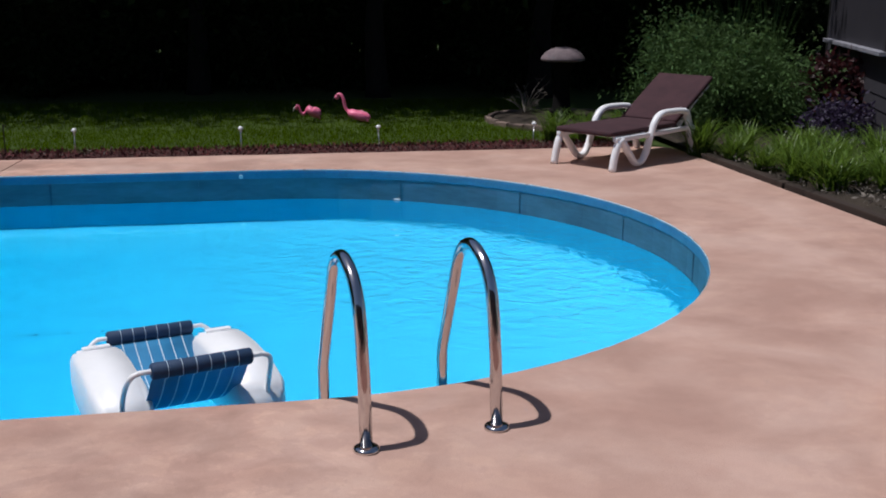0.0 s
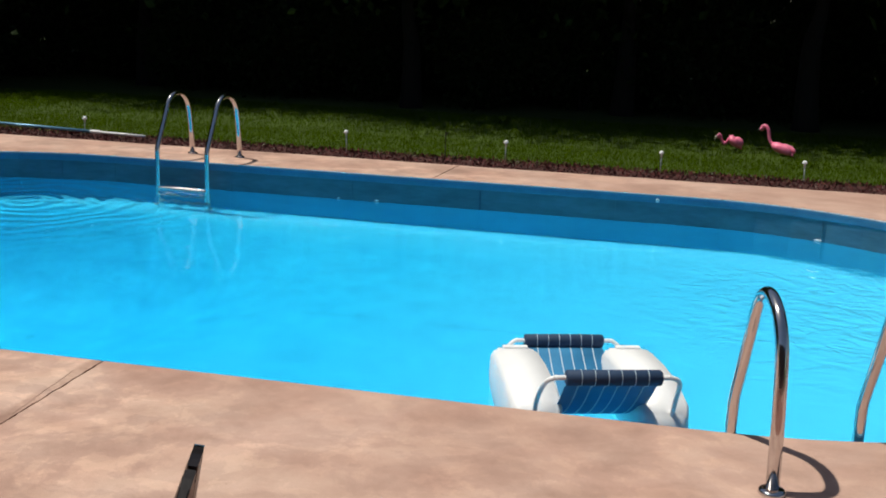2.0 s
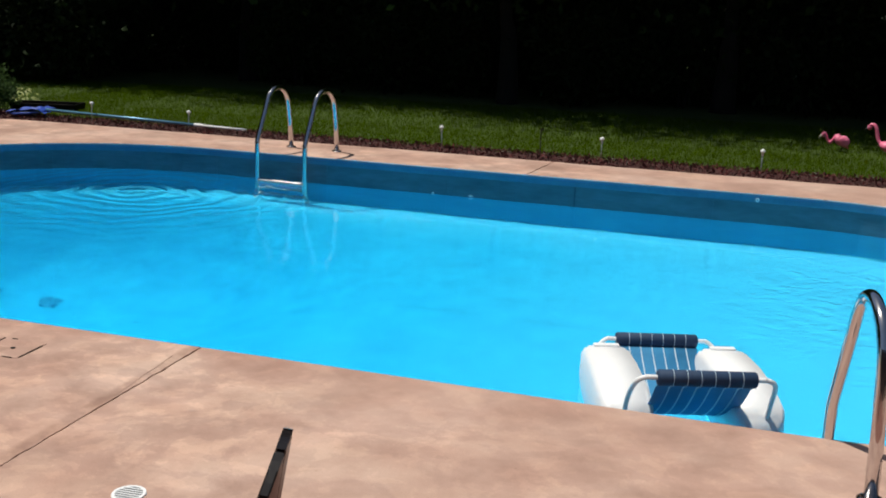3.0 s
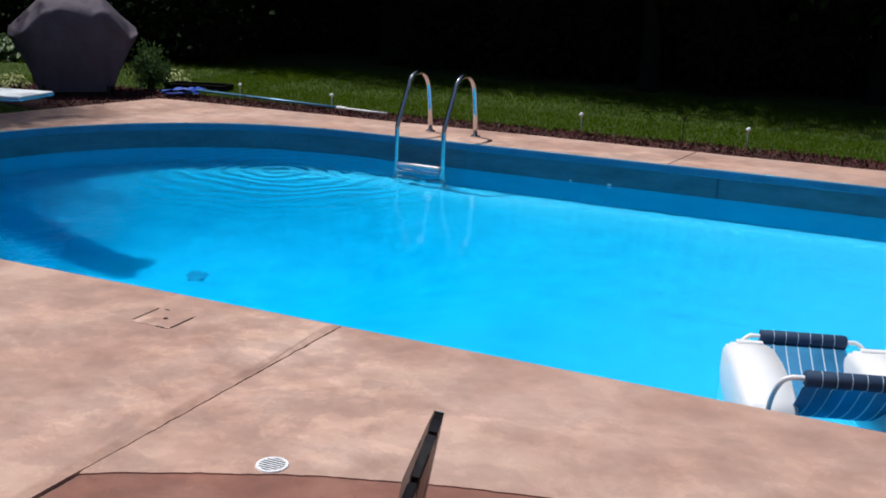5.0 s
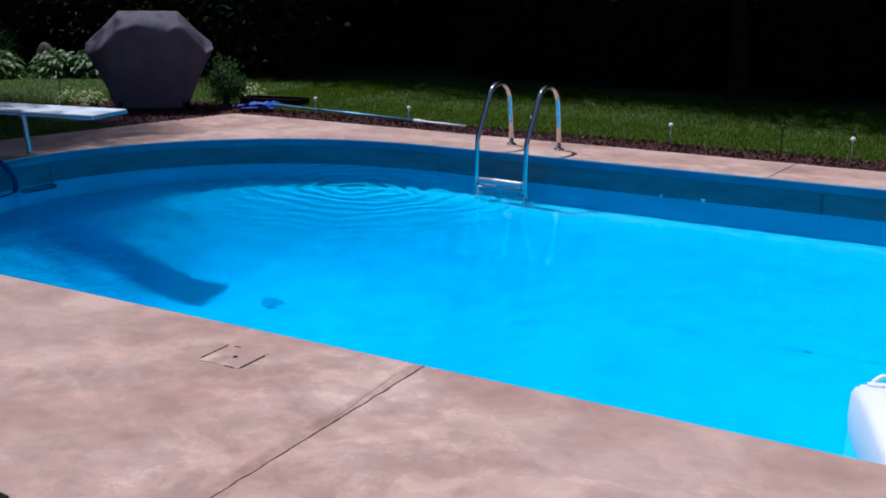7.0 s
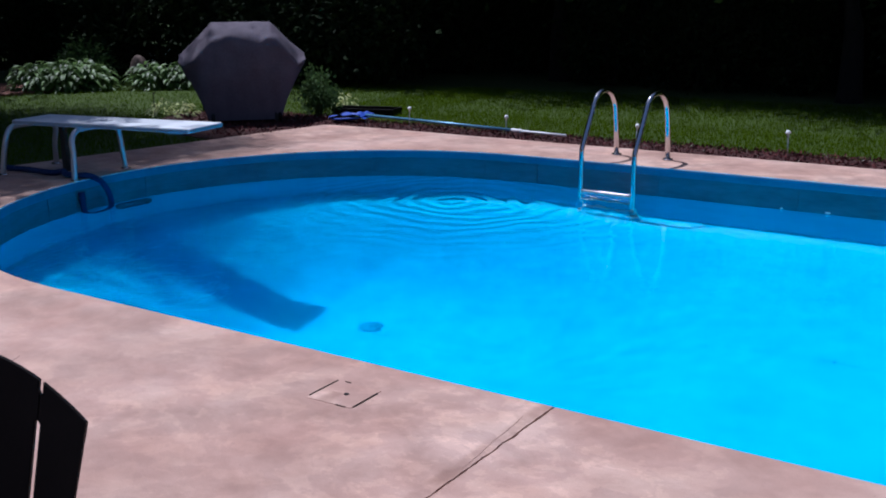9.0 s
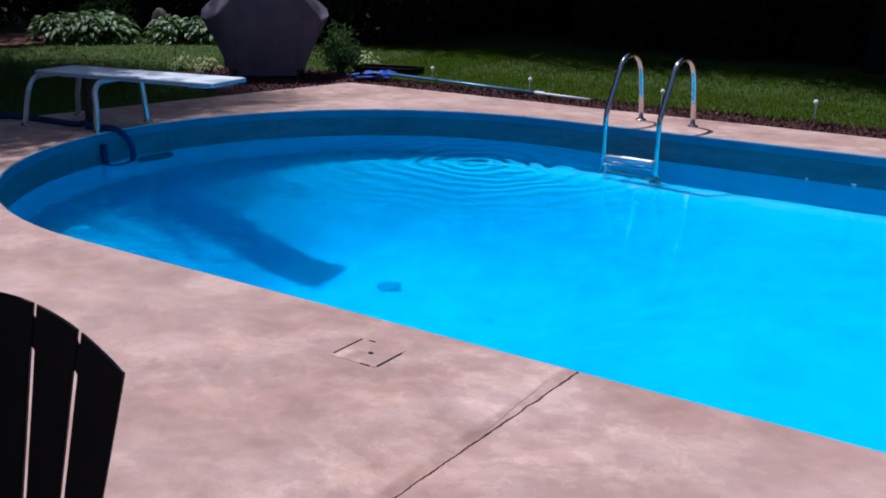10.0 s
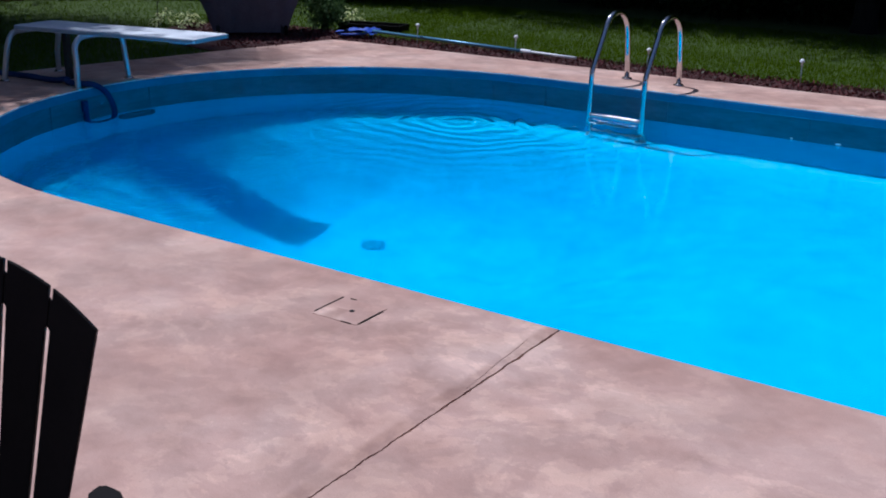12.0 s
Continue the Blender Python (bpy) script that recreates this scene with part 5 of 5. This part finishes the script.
def tree(seed, trunk_h, crown_r, crown_h, n, leaf, mat, label, radius=0.16, clumps=46):
    """A trunk with limbs and a crown of leafy clumps with gaps between."""
    rng = np.random.default_rng(seed)
    th = thing("tree", Matrix.Identity(4), label, "tree", "trees behind the lawn")
    bm = bmesh.new()
    top = trunk_h + crown_h * 0.75
    trunk = smooth_path([(0, 0, -0.1), (0.05, 0.02, trunk_h * 0.5), (rng.uniform(-.2, .2), rng.uniform(-.2, .2), trunk_h), (rng.uniform(-.3, .3), rng.uniform(-.3, .3), top)], 5)
    tube(bm, trunk, [radius * (1.25 - 1.05 * k / 15) if k else radius * 1.5 for k in range(16)], 10)
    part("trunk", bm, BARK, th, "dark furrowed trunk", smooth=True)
    m = clumps
    u = rng.normal(size=(m, 3))
    u /= np.linalg.norm(u, axis=1)[:, None]
    c = u * (rng.uniform(0.3, 1.0, m) ** 0.5)[:, None] * np.array([crown_r, crown_r, crown_h / 2])
    c[:, 2] += trunk_h + crown_h / 2
    for k in range(0, m, m // 9):
        bm = bmesh.new()
        z = rng.uniform(trunk_h * 0.9, top * 0.9)
        a, b = Vector((0, 0, z)), Vector(c[k])
        tube(bm, smooth_path([a, (a + b) / 2 + Vector((0, 0, 0.2)), b], 3), [0.06, 0.052, 0.045, 0.038, 0.03, 0.022, 0.014], 6)
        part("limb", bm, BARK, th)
    pick = rng.integers(0, m, n)
    p = c[pick] + rng.normal(size=(n, 3)) * np.array([0.26, 0.26, 0.17]) * crown_r
    leaves("crown", p, leaf, leaf * 0.6, mat, th, seed + 5, droop=0.35)
    return th


def build_ring_bed():
    ring = thing("ring_bed", pose(6.2, 8.38, GROUND_Z), "round flower bed edged with weathered stones on the lawn", "flower bed")
    bm = bmesh.new()
    lathe(bm, [(0.90, 0.0), (0.88, 0.06), (0.5, 0.10), (0.05, 0.11)], (0, 0, 0), 28)
    part("earth", bm, SOIL, ring)
    shared = []
    for v in range(3):
        bm = bmesh.new()
        box(bm, (0.235, 0.065, 0.10), (0, 0, 0.015), 0.012, segments=2)
        for vert in bm.verts:
            vert.co += 0.012 * Vector((noise.noise(vert.co * 9 + Vector((v, 0, 0))), noise.noise(vert.co * 9 + Vector((0, v, 3))), noise.noise(vert.co * 9 + Vector((5, 0, v)))))
        shared.append(bm)
    meshes = []
    for bm in shared:
        ob = part("edging_stone", bm, STONE, ring)
        meshes.append(ob)
    n = 25
    for k in range(n):
        a = 2 * math.pi * k / n
        m = pose(0.95 * math.cos(a), 0.95 * math.sin(a), 0, random.uniform(-4, 4), random.uniform(-4, 4), math.degrees(a) + 90 + random.uniform(-5, 5))
        if k < 3:
            meshes[k].matrix_local = m
        else:
            ob = new("edging_stone", meshes[k % 3].data)
            ob.parent = ring
            ob.matrix_local = m
    o = thing("garden_ornament", pose(6.02, 8.02, 0.06), "pedestal ornament with a domed cast-stone cap, shade painted on the pedestal", "garden ornament")
    bm = bmesh.new()
    lathe(bm, [(0.17, 0.0), (0.17, 0.05), (0.11, 0.09), (0.095, 0.3), (0.10, 0.55), (0.14, 0.62), (0.15, 0.68)], (0, 0, 0), 20)
    part("pedestal", bm, ORNAMENT_SHADED, o, "round pedestal with its shade painted in", smooth=True)
    bm = bmesh.new()
    lathe(bm, [(0.245, 0.665), (0.262, 0.68), (0.258, 0.70), (0.22, 0.755), (0.15, 0.80), (0.06, 0.825)], (0, 0, 0), 28)
    part("domed_cap", bm, ORNAMENT, o, "weathered pinkish dome", smooth=True)
    bare = thing("bare_shrub", pose(5.72, 8.55, 0.05) @ Matrix.Scale(0.85, 4), "small leafless shrub with pale grey twigs", "shrub")
    rnd = random.Random(3)
    bm = bmesh.new()
    for k in range(16):
        a = rnd.uniform(0, 6.28)
        l = rnd.uniform(0.25, 0.6)
        e = Vector((l * 0.7 * math.cos(a), l * 0.7 * math.sin(a), l * rnd.uniform(0.4, 1.0)))
        mid = e * 0.5 + Vector((rnd.uniform(-.04, .04), rnd.uniform(-.04, .04), 0.04))
        tube(bm, smooth_path([(0, 0, 0), mid, e], 3), [0.008 - 0.001 * q for q in range(7)], 5)
        for j in range(2):
            f = mid + (e - mid) * rnd.uniform(0.2, 0.8)
            tube(bm, [f, f + Vector((rnd.uniform(-.1, .1), rnd.uniform(-.1, .1), rnd.uniform(0, .12)))], [0.004, 0.002], 4)
    part("twigs", bm, TWIG, bare)


def build_side_bed():
    edge = thing("bed_edging", Matrix.Identity(4), "weathered landscape timbers edging the planted bed", "edging", kind="structure")
    first = None
    y = 5.3
    k = 0
    while y > -9:
        bm = bmesh.new()
        if first is None:
            box(bm, (0.085, 1.55, 0.09), (0, -0.78, 0.0), 0.010)
            first = part("timber", bm, TIMBER, edge)
            ob = first
        else:
            bm.free()
            ob = new("timber", first.data)
            ob.parent = edge
        ob.matrix_local = pose(6.605, y, 0.0, 0, 0, random.uniform(-0.4, 0.4))
        y -= 1.57
        k += 1
    bm = bmesh.new()
    rows = []
    for i in range(25):
        x = 6.64 + 5.0 * i / 24
        rows.append([bm.verts.new((x, -9 + 16.5 * j / 50, 0.03 + 0.03 * noise.noise((x * 2, j * 0.7, 4)) + 0.012 * noise.noise((x * 9, j * 3.0, 4)))) for j in range(51)])
    for a, b in zip(rows, rows[1:]):
        for j in range(50):
            bm.faces.new((a[j], b[j], b[j + 1], a[j + 1]))
    tagged(part("planting_bed", bm, SOIL), "earth bed with bark litter beside the deck", "bed", kind="structure")
    rng = np.random.default_rng(8)
    n = 3200
    ob = leaves("bark_litter", np.stack([rng.uniform(6.66, 8.3, n), rng.uniform(-1, 5.6, n), np.full(n, 0.06)], 1), 0.045, 0.018, TWIG, None, 9, droop=-0.1)
    tagged(ob, "pale bark chips and dry litter on the bed", "litter", kind="stuff")
    c = strap_clump(21, 230, 0.46, 0.36, 0.018, LILY_LEAF, "day_lily", "clump of bright green arching strap leaves", "day lily", "strap-leaved clumps")
    spots = [(6.62, 5.05), (6.95, 4.75), (6.6, 4.45), (7.0, 4.2), (6.65, 3.95), (7.35, 4.5), (7.05, 3.75), (7.4, 3.95), (6.68, 3.5), (7.1, 3.35), (7.5, 3.4), (7.8, 3.9),
             (7.75, 4.5), (7.35, 5.1), (6.9, 5.4), (7.2, 2.95), (7.6, 2.9), (8.0, 3.3), (6.45, 5.45), (6.2, 6.35), (5.85, 6.5), (5.5, 6.55)]
    scatter(c, [(x + 0.16 if x > 6.4 else x, y) for x, y in spots], 4, 0.75, 1.1)
    b = shrub("bush", 31, 1.12, 1.14, 21000, 0.072, 0.022, BUSH_LEAF, "large rounded green bush with narrow sunlit leaves", "bush")
    b.matrix_world = pose(7.75, 7.35, GROUND_Z)
    b2 = shrub("bush", 34, 0.34, 0.70, 2200, 0.08, 0.024, BUSH_LEAF, "smaller green bush beside the bed edge", "bush")
    b2.matrix_world = pose(8.30, 6.75, GROUND_Z)
    r = shrub("burgundy_shrub", 37, 0.36, 0.92, 2400, 0.09, 0.05, RED_LEAF, "dark red-leaved shrub beside the house wall", "shrub")
    r.matrix_world = pose(8.62, 6.45, 0.0)
    p = shrub("purple_flowers", 39, 0.40, 0.42, 1500, 0.06, 0.035, PURPLE_PETAL, "low drift of dusky purple flowers in the bed", "flowers")
    p.matrix_world = pose(8.32, 5.85, 0.0)
    g = strap_clump(25, 130, 1.5, 0.4, 0.02, BUSH_LEAF, "tall_grass", "tall upright ornamental grass behind the bush", "ornamental grass", "tall grasses")
    scatter(g, [(8.6, 8.9), (9.0, 8.7), (8.2, 9.1)], 6, 0.9, 1.15)


def build_house():
    """The end of the house: its long wall runs back from the bed, with a broad screened window over a low sill."""
    h = thing("house", pose(9.66, 8.16, 0, 0, 0, -111.2), "house wing with dark slate lap siding and a pale window sill", "house")
    for name, size, at in (("wall", (5.2, 0.2, 3.4), (2.45, 0, 1.66)), ("side_wall", (0.2, 4.0, 3.4), (-0.05, 2.1, 1.66))):
        bm = bmesh.new()
        box(bm, size, at, 0.01, segments=1)
        wall = part(name, bm, SIDING, h)
        if name == "wall":
            front = wall
    first = None
    for k in range(24):
        if first is None:
            bm = bmesh.new()
            box(bm, (5.2, 0.02, 0.155), (2.45, 0, 0), 0.004, Matrix.Rotation(radians(-4), 4, "X"), 1)
            first = part("lap_board", bm, SIDING, front)
            ob = first
        else:
            ob = new("lap_board", first.data)
            ob.parent = front
        ob.matrix_local = pose(0, -0.112, 0.06 + 0.14 * k)
    bm = bmesh.new()
    box(bm, (0.10, 0.14, 3.4), (-0.17, -0.07, 1.66), 0.012)
    part("corner_board", bm, DARK_METAL, h, "dark corner board")
    bm = bmesh.new()
    box(bm, (2.9, 0.02, 1.2), (1.62, -0.135, 1.58), 0.003, segments=1)
    win = part("window", bm, SCREEN, h, "dull lavender-grey insect screen over the window")
    bm = bmesh.new()
    box(bm, (3.1, 0.10, 0.045), (1.62, -0.175, 0.955), 0.008)
    part("sill", bm, TRIM, win, "pale painted sill")
    for x in (0.13, 3.11):
        bm = bmesh.new()
        box(bm, (0.09, 0.05, 1.22), (x, -0.15, 1.59), 0.006)
        part("jamb", bm, SIDING, win)
    bm = bmesh.new()
    box(bm, (3.1, 0.05, 0.09), (1.62, -0.15, 2.25), 0.006)
    part("head", bm, SIDING, win)
    bm = bmesh.new()
    box(bm, (5.8, 4.6, 0.14), (2.4, 1.9, 3.42), 0.02)
    part("roof_edge", bm, DARK_METAL, h, "dark overhanging roof edge")
    # a plain unseen wall, added behind the patio to close off the sky
    bm = bmesh.new()
    box(bm, (24, 0.3, 5.0), (0, -9.4, 2.4), 0.02)
    tagged(part("wall_south", bm, SIDING), "plain dark slate wall, unseen, added to close the place behind the patio", "wall", kind="structure")


def build_left_garden():
    h = hosta(51, 330, 0.47, HOSTA_LEAF, "broad-leaved variegated hosta clump in the border", "hostas in the border")
    scatter(h, [(-13.3, 7.15), (-12.95, 7.5), (-12.75, 7.75), (-13.5, 7.6), (-12.0, 8.45), (-11.65, 8.75), (-11.35, 9.05)], 7, 0.95, 1.2)
    s = hosta(53, 70, 0.20, HOSTA_PALE, "small pale variegated hosta beside the mulch", "small hostas")
    scatter(s, [(-8.82, 5.86), (-8.52, 5.98), (-7.38, 7.85)], 8, 1.05, 1.3)
    g = strap_clump(55, 170, 0.66, 0.26, 0.024, GRASS, "iris_clump", "upright green sword-leaved clump beside the grill", "iris", "clumps by the grill")
    scatter(g, [(-8.25, 6.55), (-8.6, 6.5)], 9, 0.8, 1.15)
    b = shrub("border_bush", 57, 0.55, 0.75, 2200, 0.09, 0.045, BUSH_LEAF, "leafy green border shrub", "shrub", "border shrubs")
    scatter(b, [(-13.9, 8.6)], 10, 0.75, 1.05)
    o = copy_thing(b, pose(-6.98, 6.85, GROUND_Z, 0, 0, 70))
    o.scale = (0.52, 0.52, 0.72)
    p = thing("brick_path", Matrix.Identity(4), "weathered red brick paving in the far border", "paving", kind="structure")
    first = None
    for i in range(9):
        for j in range(14):
            if first is None:
                bm = bmesh.new()
                box(bm, (0.205, 0.10, 0.06), (0, 0, 0), 0.008, segments=1)
                first = part("brick", bm, BRICK, p)
                ob = first
            else:
                ob = new("brick", first.data)
                ob.parent = p
            ob.matrix_local = pose(-14.9 + 0.215 * i + (0.107 if j % 2 else 0), 6.1 + 0.11 * j, -0.02 + random.uniform(-0.003, 0.003), 0, 0, random.uniform(-1, 1))
    st = thing("boulder", pose(-12.75, 8.85, GROUND_Z), "small grey field stone among the hostas", "stone")
    bm = bmesh.new()
    bmesh.ops.create_icosphere(bm, subdivisions=3, radius=0.17)
    for v in bm.verts:
        v.co = v.co * (1 + 0.25 * noise.noise(v.co * 4))
        v.co.z = v.co.z * 1.7 + 0.24
    part("stone", bm, STONE, st, smooth=True)
    k = thing("garden_stake", pose(0.138, 6.35, GROUND_Z), "thin black metal stake in the mulch", "stake", "garden stakes")
    bm = bmesh.new()
    tube(bm, [(0, 0, -0.05), (0, 0, 0.33)], 0.006, 6)
    tube(bm, [(0, 0, 0.30), (0.03, 0, 0.33)], 0.005, 5)
    part("rod", bm, DARK_METAL, k)
    copy_thing(k, pose(-8.75, 5.7, GROUND_Z, 0, 0, 40))


def build_woods():
    kinds = [tree(61, 2.1, 2.7, 6.0, 15000, 0.21, TREE_LEAF, "tall leafy tree shading the back of the lawn", clumps=74),
             tree(71, 1.9, 2.9, 6.6, 15000, 0.21, TREE_LEAF, "tall leafy tree with low spreading limbs", clumps=74),
             tree(81, 2.4, 2.5, 7.0, 11000, 0.21, SHADE_LEAF, "evergreen tree at the wood's edge, leaf colour darkened for shade", clumps=66)]
    rnd = random.Random(17)
    spots = []
    for row, (y, step, shift) in enumerate(((11.80, 2.6, 0.0), (15.2, 3.4, 1.4), (19.0, 3.8, 0.6))):
        x = -17.0 + shift
        while x < 13.5:
            yy = y + rnd.uniform(-0.5, 0.5) + (1.7 if x < -3.4 and row == 0 else 0.3 if 0.5 < x < 3.0 and row == 0 else 0)
            if not (row == 0 and 6.4 < x):
                spots.append((x + rnd.uniform(-0.5, 0.5), yy))
            x += step
    spots += [(-17.6, 10.6), (-18.6, 5.6), (-18, 3.0), (-17, -1.0), (-13.5, 12.8), (-16.5, 12.0), (14.5, 14), (15, 10), (16, 5), (-11.0, -2.5), (-20, 12), (-20.5, 8.5), (-21, 5), (-21, 1.5), (-20, -3), (-23, 16), (-19.5, 19)]
    used = [False] * 3
    for i, (x, y) in enumerate(spots):
        k = i % 3
        m = pose(x, y, GROUND_Z, 0, 0, rnd.uniform(0, 360))
        if not used[k]:
            kinds[k].matrix_world = m
            used[k] = True
        else:
            o = copy_thing(kinds[k], m)
            s = rnd.uniform(0.9, 1.12)
            o.scale = (s, s, s)
    dense = tree(95, 2.8, 2.6, 4.8, 26000, 0.13, TREE_LEAF, "dense broad tree shading the diving board and lawn")
    dense.matrix_world = pose(-11.0, 0.7, GROUND_Z)
    for x, y, a in ((-10.55, 2.6, 130), (-10.5, 1.75, 250), (-12.2, 3.3, 20)):
        o = copy_thing(dense, pose(x, y, GROUND_Z, 0, 0, a))
        if y > 3:
            o.scale = (0.92, 0.92, 0.95)
    tall = copy_thing(dense, pose(-11.0, 4.0, GROUND_Z, 0, 0, 200))
    tall.scale = (0.56, 0.56, 1.65)
    u = shrub("understory_shrub", 91, 1.0, 1.7, 3600, 0.13, 0.06, SHADE_LEAF, "evergreen shrub under the trees, leaf colour darkened for the shade", "shrub", "shrubs under the trees", stems=4)
    spots = []
    for y, step, x0 in ((12.6, 1.7, -16), (14.2, 1.9, -15), (17.0, 2.0, -17)):
        x = x0
        while x < 13:
            spots.append((x + rnd.uniform(-0.4, 0.4), y + rnd.uniform(-0.4, 0.4) + (1.5 if x < -7 else 0)))
            x += step
    spots += [(-14.2 + 1.3 * k + rnd.uniform(-0.3, 0.3), 9.6 + 0.35 * k) for k in range(5)]
    spots += [(-16.5 + rnd.uniform(-0.5, 0.5) - 0.2 * k, 11.5 - 1.5 * k) for k in range(9)]
    spots += [(-18.5 + rnd.uniform(-0.5, 0.5), 13.0 - 1.6 * k) for k in range(10)]
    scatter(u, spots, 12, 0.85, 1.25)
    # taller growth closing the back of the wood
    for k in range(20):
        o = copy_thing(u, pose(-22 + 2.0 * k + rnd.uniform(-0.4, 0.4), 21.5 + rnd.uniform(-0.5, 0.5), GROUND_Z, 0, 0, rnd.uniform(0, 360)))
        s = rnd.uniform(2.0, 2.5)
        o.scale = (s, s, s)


build_ring_bed()
build_side_bed()
build_house()
build_left_garden()
build_woods()
